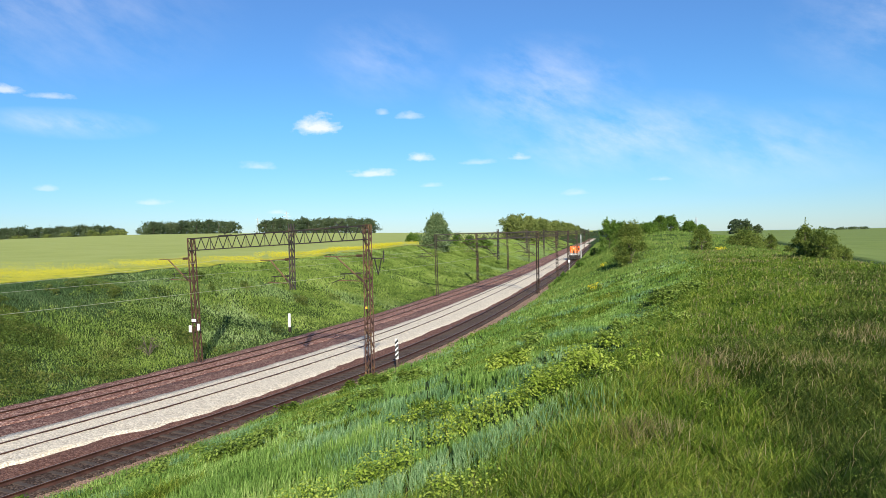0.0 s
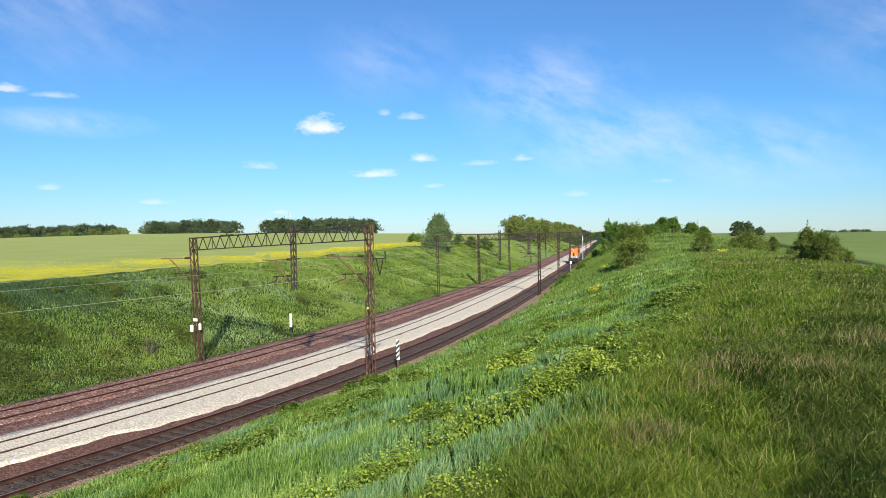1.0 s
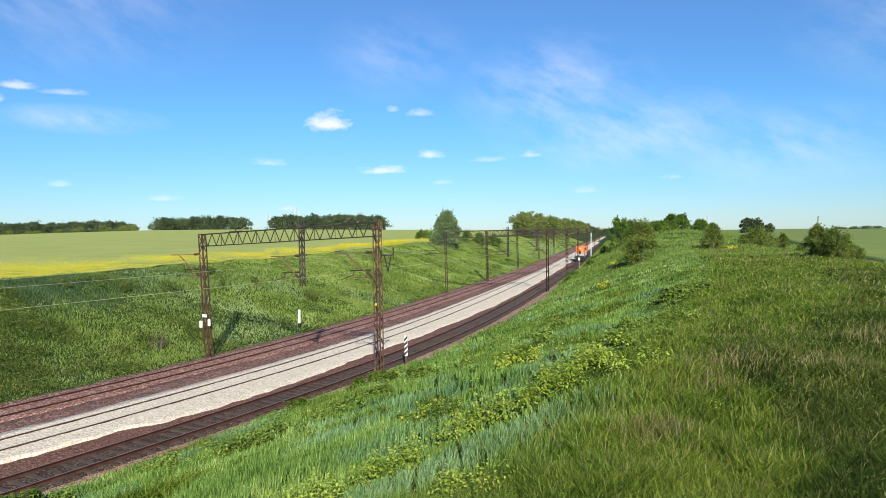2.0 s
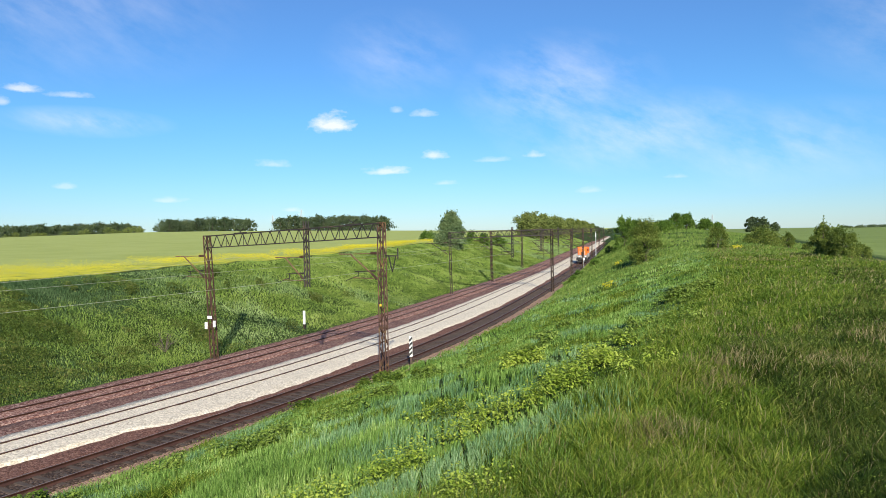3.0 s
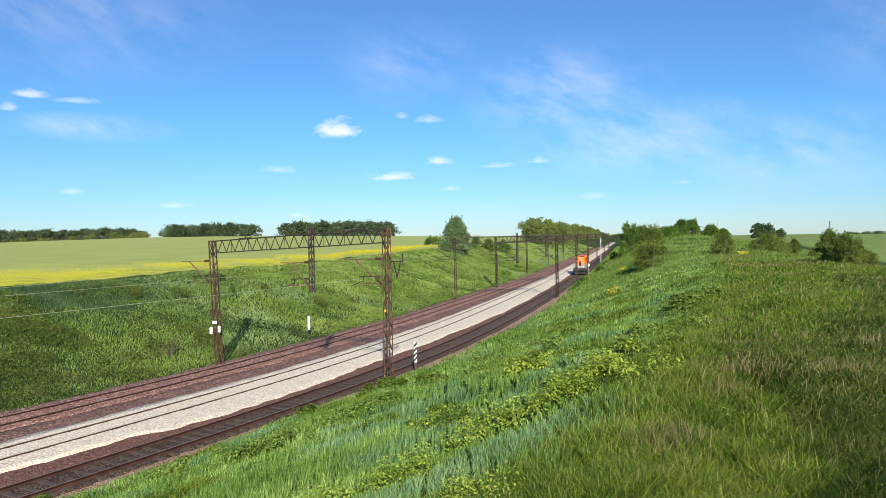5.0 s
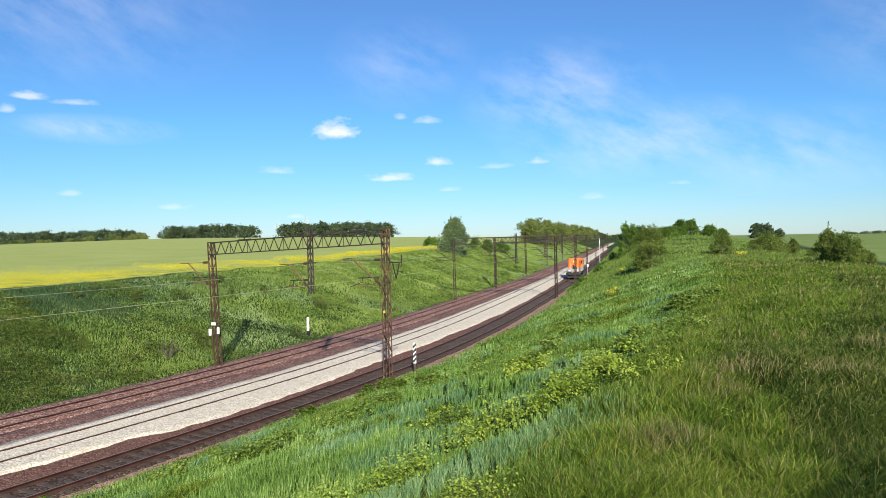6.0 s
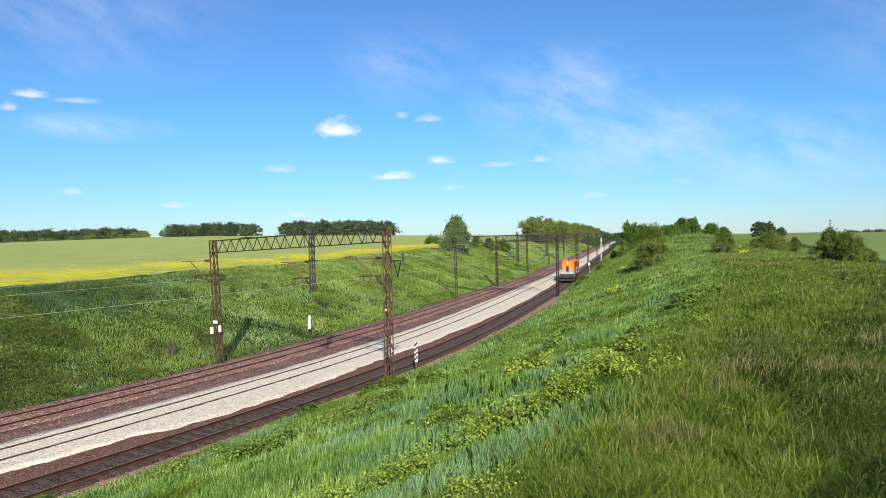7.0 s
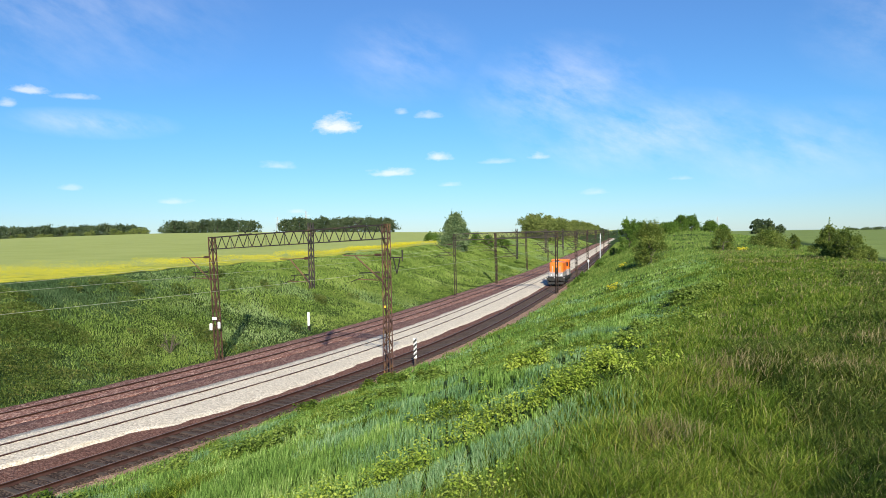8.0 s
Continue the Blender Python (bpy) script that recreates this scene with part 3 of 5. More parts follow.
def beds():
    """Four ballast beds side by side; each crown is subdivided and uneven."""
    def crown(a, b, z, slope=0.28, foot=-0.42):
        inner = [(a + (b - a) * k / 8, z + (0.02 if k in (0, 8) else 0.0)) for k in range(9)]
        return [(a - slope, foot)] + inner + [(b + slope, foot)]
    for name, a, b, z, mat, rag, seed, label in (
            ("ballast_bed_far", -7.1, -3.75, -0.085, BALLAST_RED, 0.10, 11, "reddish brown crushed stone ballast bed of a railway track"),
                        ("ballast_bed_near", 3.7, 6.05, -0.170, BALLAST_DARK, 0.10, 13, "old dark brown ballast bed of a railway track")):
        ob = new(name, strip(name, crown(a, b, z), -75, 900, 0.5, mat, rag, seed))
        tagged(ob, label, "ballast", kind="structure")
    # fresh stone, tipped over the edge towards the near track
    def spill(k):
        return lambda q: 1.55 + k * (np.interp(q, [-20, 7.7, 9.6, 12, 13.5, 14.5, 17.6, 21.6, 27, 31, 36, 47, 56, 66, 86, 130],
                                               [2.0, 2.05, 2.35, 2.4, 2.2, 2.75, 3.0, 3.1, 2.9, 2.65, 2.45, 2.6, 2.8, 3.05, 3.05, 2.7]) - 1.55)
    crest = [(-1.75 + 3.3 * k / 8, -0.06 + (0.012 if k == 0 else 0)) for k in range(9)]
    ob = new("ballast_bed_middle", strip("ballast_bed_middle", [(-1.88, -0.42)] + crest + [(spill(0.4), -0.064), (spill(0.75), -0.072), (spill(0.95), -0.095), (spill(1.12), -0.175)],
                                         -75, 900, 0.35, BALLAST_WHITE, 0.10, 12))
    tagged(ob, "fresh whitish crushed stone ballast bed of a railway track", "ballast", kind="structure")
    ob = new("path_gravel", strip("path_gravel", [(5.6, -0.36), (5.9, -0.22), (6.4, -0.20), (7.0, 0.0), (7.6, 0.24), (8.1, 0.45)], -75, 900, 0.5, GRAVEL, 0.25, 19))
    # its outer half climbs with the foot of the bank
    for v in ob.data.vertices:
        d = rail_coords(np.array([v.co.x]), np.array([v.co.y]))[1][0] if v.co.y < 260 else 0
        if d > 6.6:
            v.co.z = height(np.array([v.co.x]), np.array([v.co.y]))[0] + 0.04
    tagged(ob, "narrow reddish sandy gravel strip beside the track", "gravel", kind="structure")
    ob = new("path_gravel_far", strip("path_gravel_far", [(-8.0, -0.22), (-7.75, -0.20), (-7.4, -0.22), (-7.0, -0.30)], -75, 900, 0.5, BALLAST_SHOULDER, 0.10, 21))
    tagged(ob, "narrow dark reddish gravel strip below the grass bank", "gravel", kind="structure")
    ob = new("ballast_shoulder", strip("ballast_shoulder", [(-4.0, -0.45), (-3.8, -0.10), (-3.2, -0.13), (-2.6, -0.15), (-1.9, -0.13), (-1.4, -0.20)], -75, 900, 0.5, BALLAST_SHOULDER, 0.05, 23))
    tagged(ob, "dark reddish coarse ballast shoulder between two tracks", "ballast", kind="structure")
    ob = new("brown_gravel_gap", strip("brown_gravel_gap", [(1.3, -0.42), (1.75, -0.17), (2.6, -0.16), (3.2, -0.16), (3.8, -0.16), (4.0, -0.26)], -75, 900, 0.5, BALLAST_BROWN, 0.05, 24))
    tagged(ob, "reddish brown gravel in the gap between two tracks", "gravel", kind="structure")


beds()


def rails():
    for track, c in TRACKS.items():
        top = 0.0
        line = tagged(new("railway_track", None), f"railway track with two rusty steel rails on {dict(far='red', middle='whitish', near='dark')[track]} ballast",
                      "railway track", "tracks in the cutting", "structure")
        for g in (-0.7525, 0.7525):
            d = c + g
            web = [(d - 0.07, top - 0.17), (d - 0.07, top - 0.155), (d - 0.012, top - 0.13), (d - 0.012, top - 0.045), (d - 0.036, top - 0.035),
                   (d - 0.036, top - 0.006), (d - 0.030, top), (d + 0.030, top), (d + 0.036, top - 0.006), (d + 0.036, top - 0.035), (d + 0.012, top - 0.045),
                   (d + 0.012, top - 0.13), (d + 0.07, top - 0.155), (d + 0.07, top - 0.17)]
            rail = part("rail", strip("rail", web, -75, 900, 2.0, RAIL_STEEL), RAIL_STEEL, line)
            part("rail_head", strip("rail_head", [(d - 0.024, top + 0.001), (d - 0.02, top + 0.003), (d + 0.02, top + 0.003), (d + 0.024, top + 0.001)], -75, 900, 2.0, RAIL_HEAD),
                 RAIL_HEAD, rail, "worn bright running surface")
        if track != "middle":
            me = Shape()
            half = 1.28
            up = -0.152
            me.box((-half, -0.125, up - 0.14), (half, 0.13, up), None, 0.03)
            shared = me.mesh("sleeper")
            shared.materials.append(SLEEPER)
            first, last = (-8.0, 140.0) if track == "near" else (0.0, 60.0)
            s = first
            rng = random.Random(5)
            while s < last:
                ob = new("sleeper", shared)
                ob.matrix_basis = Matrix.Translation(along(s, c + rng.uniform(-0.03, 0.03), rng.uniform(-0.012, 0.008))) @ Matrix.Rotation(-heading(s) + rng.uniform(-0.01, 0.01), 4, "Z")
                ob.parent = line
                s += 0.62


# ---- overhead line ----
def lattice_post(parent, foot, head, across, lengthways, w=0.42, deep=0.30, steel=None, name="post"):
    """A riveted mast: four corner angles, laced with flat bars on all sides."""
    foot, head = Vector(foot), Vector(head)
    steel = steel or RUST
    c = Shape()
    corners = []
    for a, b in ((-1, -1), (1, -1), (1, 1), (-1, 1)):
        p = foot + across * (a * w / 2) + lengthways * (b * deep / 2)
        q = head + across * (a * w / 2 * 0.92) + lengthways * (b * deep / 2 * 0.92)
        corners.append((p, q))
        c.bar(p, q, 0.066)
    post = part(name, c, steel, parent)
    lace = Shape()
    n = max(6, int((head - foot).length / 0.62))
    for k in range(4):
        p, q = corners[k], corners[(k + 1) % 4]
        for i in range(n):
            a, b = (p, q) if (i + k) % 2 else (q, p)
            lace.bar(a[0].lerp(a[1], i / n), b[0].lerp(b[1], (i + 1) / n), 0.034)
    for f in (0.0, 0.33, 0.66, 1.0):
        m = [p.lerp(q, f) for p, q in corners]
        for k in range(4):
            lace.bar(m[k], m[(k + 1) % 4], 0.06)
    part("lacing", lace, steel, post, "rusty flat-bar lacing")
    base = Shape()
    base.box((-0.45, -0.4, -0.5), (0.45, 0.4, 0.12), Matrix.Translation(foot) @ Matrix.Rotation(-math.atan2(across.y, across.x) * -1, 4, "Z"), 0.06)
    part("footing", base, SLEEPER, post, "concrete footing block")
    return post


def truss(parent, a, b, deep=0.82, wide=0.45, bar=0.062):
    """A box truss from a to b (its upper edge): four chords and zigzag webs."""
    a, b = Vector(a), Vector(b)
    way = (b - a).normalized()
    side = way.cross(Vector((0, 0, 1))).normalized() * wide / 2
    down = Vector((0, 0, -deep))
    lines = [(a + side, b + side), (a - side, b - side), (a + side + down, b + side + down), (a - side + down, b - side + down)]
    chords = Shape()
    for p, q in lines:
        chords.bar(p, q, bar)
    beam = part("beam", chords, BEAM_RUST, parent)
    n = max(4, int((b - a).length / 0.40) // 2 * 2)
    for i in range(n):
        p, q = (lines[0], lines[2]) if i % 2 else (lines[2], lines[0])
        part("diagonal", Shape().bar(p[0].lerp(p[1], i / n), q[0].lerp(q[1], (i + 1) / n), 0.040), BEAM_RUST, beam)
    for i in range(0, n + 1, 4):
        f = i / n
        part("frame", Shape().bar(lines[1][0].lerp(lines[1][1], f), lines[3][0].lerp(lines[3][1], f), 0.03).bar(lines[0][0].lerp(lines[0][1], f), lines[1][0].lerp(lines[1][1], f), 0.03)
             .bar(lines[2][0].lerp(lines[2][1], f), lines[3][0].lerp(lines[3][1], f), 0.03), BEAM_RUST, beam)
    # small forked brackets standing on the beam
    for f in (0.22, 0.86):
        m = a.lerp(b, f)
        part("fork", Shape().bar(m, m + Vector((0, 0, 0.16)), 0.05).bar(m + Vector((0, 0, 0.14)), m + way * 0.34 + Vector((0, 0, 0.36)), 0.035)
             .bar(m + Vector((0, 0, 0.14)), m - way * 0.34 + Vector((0, 0, 0.36)), 0.035).bar(m - way * 0.6 + Vector((0, 0, 0.05)), m + way * 0.6 + Vector((0, 0, 0.05)), 0.07), BEAM_RUST, beam)
    return beam


def cantilever(parent, root, out, reach=2.4, steel=None):
    """A bracket arm: raking tube, top tie, registration arm and ribbed insulators."""
    root, out = Vector(root), Vector(out)
    tip = root + out * reach + Vector((0, 0, 1.55))
    arm = part("arm", Shape().rod(root, tip, 0.045, None, 8).rod(tip, tip - out * reach * 0.98 + Vector((0, 0, 0.06)), 0.022)
               .rod(tip, tip + out * 0.85, 0.035).rod(root + out * 0.35 + Vector((0, 0, 0.1)), root + out * 1.9 + Vector((0, 0, 0.12)), 0.03), steel or POST_RUST, parent)
    # steady arm hung below the raking tube, with a light arm to the wire
    k = root + out * reach * 0.36 + Vector((0, 0, 0.56))
    part("steady_arm", Shape().rod(k - out * 0.5, k + out * 1.0 + Vector((0, 0, -0.06)), 0.032, None, 6).rod(k + out * 0.75, k + out * 0.75 + Vector((0, 0, -0.35)), 0.025, None, 6)
         .rod(k + out * 0.75 + Vector((0, 0, -0.3)), k + out * 1.7 + Vector((0, 0, -0.62)), 0.024, None, 6).rod(k - out * 0.5, k - out * 0.15, 0.065, 0.055, 8), BEAM_RUST, parent)
    for p, q in ((root, tip), (tip - out * reach * 0.98 + Vector((0, 0, 0.06)), tip)):
        ins = Shape()
        for i in range(6):
            m = p.lerp(q, 0.06 + 0.035 * i)
            e = p.lerp(q, 0.06 + 0.035 * i + 0.018)
            ins.rod(m, e, 0.085, 0.06, 8)
        ins.rod(p.lerp(q, 0.05), p.lerp(q, 0.27), 0.05, None, 8)
        part("insulator", ins, PORCELAIN, arm, "brown ribbed porcelain insulator")


def gantry(s, s2, left, right, zl, zr, lean_l=0.0, lean_r=0.0, label="rusty riveted lattice steel gantry spanning the railway tracks"):
    g = tagged(new("catenary_gantry", None), label, "catenary gantry", "gantries over the tracks")
    left = left - float(drift(s, -7.0))
    pl, pr = along(s, left, -0.3), along(s2, right, -0.3)
    across = (pr - pl).normalized()
    fwd = Vector((-across.y, across.x, 0))
    tl = pl - across * lean_l + Vector((0, 0, zl + 0.3))
    tr = pr + across * lean_r + Vector((0, 0, zr + 0.3))
    wide = 0.42 if s < 60 else 0.28
    steel = RUST if s < 60 else POST_RUST
    tube = ARM_RUST if s < 60 else POST_RUST
    lattice_post(g, pl, tl, across, fwd, wide, 0.3, steel)
    lattice_post(g, pr, tr, across, fwd, wide, 0.3, steel)
    truss(g, tl + Vector((0, 0, -0.02)), tr + Vector((0, 0, -0.02)), bar=0.062 if s < 60 else 0.10)
    mid = tl.lerp(tr, 0.61)
    drop = Shape()
    for a, b in ((-0.1, -0.12), (0.1, -0.12), (0.1, 0.12), (-0.1, 0.12)):
        p = mid + across * a + fwd * b
        drop.bar(p + Vector((0, 0, 0.45)), p + Vector((0, 0, -3.7)), 0.075)
    for i in range(9):
        z = -3.7 + 0.45 * i
        drop.bar(mid + across * -0.1 + fwd * -0.12 + Vector((0, 0, z)), mid + across * 0.1 + fwd * -0.12 + Vector((0, 0, z + 0.45)), 0.04)
        drop.bar(mid + across * 0.1 + fwd * 0.12 + Vector((0, 0, z)), mid + across * -0.1 + fwd * 0.12 + Vector((0, 0, z + 0.45)), 0.04)
    part("drop_post", drop, BEAM_RUST, g, "dark drop post hung from the beam")
    cantilever(g, mid + across * -0.12 + Vector((0, 0, -3.4)), -across, 1.7, tube)
    cantilever(g, tr + across * -0.25 + Vector((0, 0, -3.4)), -across, 2.1, tube)
    cantilever(g, tl + across * -0.25 + Vector((0, 0, -3.0)), -across, 2.2, tube)
    return g, tl, tr, across, fwd


# along the line on either side, offsets of both feet, heights of both heads
GANTRIES = [(-24.0, -24.0, -7.4, 6.7, 8.3, 8.5), (28.6, 27.1, -7.65, 6.75, 8.36, 8.95), (78.0, 83.0, -6.3, 6.6, 8.2, 8.4), (101.0, 112.0, -5.7, 6.3, 8.2, 8.3),
            (140.0, 137.5, -6.9, 6.4, 8.2, 8.3), (181.0, 181.0, -6.9, 6.2, 8.2, 8.3), (226.0, 226.0, -6.9, 6.6, 8.2, 8.3), (280.0, 280.0, -6.9, 6.6, 8.2, 8.3)]


def overhead():
    for k, (s, s2, l, r, zl, zr) in enumerate(GANTRIES[1:]):
        g, tl, tr, across, fwd = gantry(s, s2, l, r, zl, zr, 0.45 if k == 0 else 0.1)
        if k == 0:
            out = Shape()
            p = tr + across * 0.28 + Vector((0, 0, -1.95))
            out.bar(p, p + across * 0.85, 0.075)
            out.bar(p + across * 0.85 + Vector((0, 0, 0.45)), p + across * 0.85 + Vector((0, 0, -0.2)), 0.075)
            for a in (0.2, 0.7):
                out.bar(p + across * a, p + across * 0.45 + Vector((0, 0, -0.95)), 0.05)
            part("bracket", out, BEAM_RUST, g, "small rusty side bracket")
            for dx, z, w, hh in ((-0.30, 1.9, 0.22, 0.46), (0.42, 2.05, 0.18, 0.44)):
                q = along(s, l - 0.1 + dx, z) - fwd * 0.26
                b = Shape().box((-w / 2, -0.06, 0), (w / 2, 0.06, hh), Matrix.Translation(q) @ Matrix.Rotation(-heading(s), 4, "Z"), 0.02)
                part("equipment_box", b, PAINT_WHITE, g, "small white equipment box")
            q = along(s, l - 0.08, 2.62) - fwd * 0.26
            part("plate", Shape().box((-0.19, -0.015, 0), (0.19, 0.015, 0.2), Matrix.Translation(q) @ Matrix.Rotation(-heading(s), 4, "Z")), PAINT_WHITE, g, "white plate on the mast")
            q = along(s2, r, 4.05) - fwd * 0.24
            part("plate", Shape().box((-0.065, -0.012, 0), (0.065, 0.012, 0.13), Matrix.Translation(q) @ Matrix.Rotation(-heading(s), 4, "Z")), PAINT_YELLOW, g, "small yellow plate on the mast")


def wires():
    """Contact wire and sagging messenger over each track, from support to support."""
    for track, kinds in (("far", ("contact_wire", "messenger_wire")), ("near", ("contact_wire",))):
        c = TRACKS[track]
        for kind in kinds:
            low, up, r = (5.90, 5.93, 0.008) if kind == "contact_wire" else (6.2, 6.85, 0.008)
            pts = []
            spots = [g[0] for g in GANTRIES]
            for a, b in zip(spots[:-1], spots[1:]):
                for k in range(12):
                    u = k / 12
                    z = up - (up - low) * 4 * u * (1 - u)
                    zig = 0.25 * math.cos(math.pi * (spots.index(a) + u))
                    pts.append(along(a + (b - a) * u, c + zig, z))
            w = Shape()
            for p, q in zip(pts[:-1], pts[1:]):
                w.rod(p, q, r, None, 5)
            tagged(part(kind, w, WIRE), "thin weathered overhead wire above the track", "overhead wire", "wires over the tracks")


# ---- plants ----
def foliage(rng, centre, radii, n, clump, lumps, spread=0.6):
    """Points for leaves: many clumps, fullest below the middle, rounded and uneven above, with gaps between."""
    k = rng.rand(lumps) ** 0.8
    full = np.where(k > 0.36, np.sqrt(np.clip(1 - ((k - 0.36) / 0.66) ** 2, 0.02, 1)), 0.80 + 0.2 * k / 0.36)
    w = rng.rand(lumps) * 2 * np.pi
    out = (0.25 + 0.75 * rng.rand(lumps) ** 0.5) * full * (1 + 0.13 * rng.normal(size=lumps))
    c = np.array(centre) + np.stack([np.cos(w) * out, np.sin(w) * out, 2 * k - 1 + 0.05 * rng.normal(size=lumps)], 1) * np.array(radii)
    which = rng.randint(lumps, size=n)
    size = clump * (0.5 + rng.rand(lumps))
    p = c[which] + rng.normal(size=(n, 3)) * size[which][:, None] * np.array([spread, spread, 0.45])
    return p, c


def tree(name, x, y, tall, wide, bare, seed, mat, label, category, leaves=6000, leaf=0.10, lumps=70, shape=1.0, sink=0.0):
    """Tapered trunk with limbs reaching the clumps, and a crown of separate leaves."""
    rng = np.random.RandomState(seed)
    z0 = float(height(np.array([x]), np.array([y]))[0]) - sink
    t = tagged(new(name, None), label, category)
    t.matrix_basis = Matrix.Translation((x, y, z0))
    cz = bare + (tall - bare) * 0.5
    p, c = foliage(rng, (0, 0, cz), (wide / 2 * 0.9, wide / 2 * 0.9, (tall - bare) / 2 * 0.92), leaves, wide * 0.11, lumps)
    taper = 1 - shape * np.clip((p[:, 2] - bare) / (tall - bare), 0, 1) ** 1.3 * 0.55
    p[:, :2] *= taper[:, None]
    p[:, 2] = np.maximum(p[:, 2], 0.08)
    # young shoots that stand out of the outline
    high = c[c[:, 2] > tall * 0.35]
    for q in high[:: 2]:
        way = np.array([q[0], q[1], 0]) / (np.hypot(q[0], q[1]) + 0.3) * 0.5 + np.array([0, 0, 1.0]) + rng.normal(size=3) * 0.25
        m = 22
        ray = q + way * (rng.rand(m)[:, None] * tall * rng.uniform(0.08, 0.20)) + rng.normal(size=(m, 3)) * leaf * 0.8
        ray[:, :2] *= 1 - shape * np.clip((q[2] - bare) / (tall - bare), 0, 1) ** 1.3 * 0.55
        p = np.concatenate([p, ray])
    v, f, k = leaf_cloud(p, leaf, seed + 1)
    crown = new("crown", raw_mesh("crown", v, f, k, mat))
    crown.parent = t
    w = Shape()
    r = tall * 0.018 + 0.02
    bend = Vector((rng.normal() * 0.03 * tall, rng.normal() * 0.03 * tall, tall * 0.45))
    w.rod((0, 0, -0.3), bend, r * 1.3, r * 0.8, 8)
    w.rod(bend, (bend.x * 1.4, bend.y * 1.4, tall * 0.86), r * 0.8, r * 0.2, 7)
    for q in c[:: max(1, lumps // 16)]:
        k0 = rng.uniform(0.25, 0.75)
        root = Vector((0, 0, 0)).lerp(bend, min(1, k0 * 1.6))
        tip = Vector(q) * 0.94
        elbow = root.lerp(tip, 0.5) + Vector((0, 0, 0.04 * tall))
        w.rod(root, elbow, r * 0.45, r * 0.3, 5)
        w.rod(elbow, tip, r * 0.3, r * 0.08, 5)
    part("trunk", w, BARK, t)
    return t


def wood(name, spots, seed, mat, label, leaf, per):
    """A far wood: many crowns in one object, each uneven, over short trunks."""
    rng = np.random.RandomState(seed)
    vs, fs, ks, n = [], [], [], 0
    w = Shape()
    for x, y, tall, wide in spots:
        z0 = float(height(np.array([x]), np.array([y]))[0])
        p, c = foliage(rng, (x, y, z0 + tall * 0.47), (wide / 2, wide / 2, tall * 0.48), per, wide * 0.12, 36)
        p[:, 2] = np.maximum(p[:, 2], z0 + 0.2)
        v, f, k = leaf_cloud(p, leaf, rng.randint(1 << 30))
        vs.append(v), fs.append(f + n), ks.append(k)
        n += len(v)
        w.rod((x, y, z0 - 0.5), (x, y, z0 + tall * 0.7), tall * 0.02, tall * 0.008, 5)
    ob = new(name, None)
    tagged(ob, label, "wood", kind="stuff")
    c = new("crown", raw_mesh("crown", np.concatenate(vs), np.concatenate(fs), np.concatenate(ks), mat))
    c.parent = ob
    part("trunk", w, BARK, ob)
    return ob


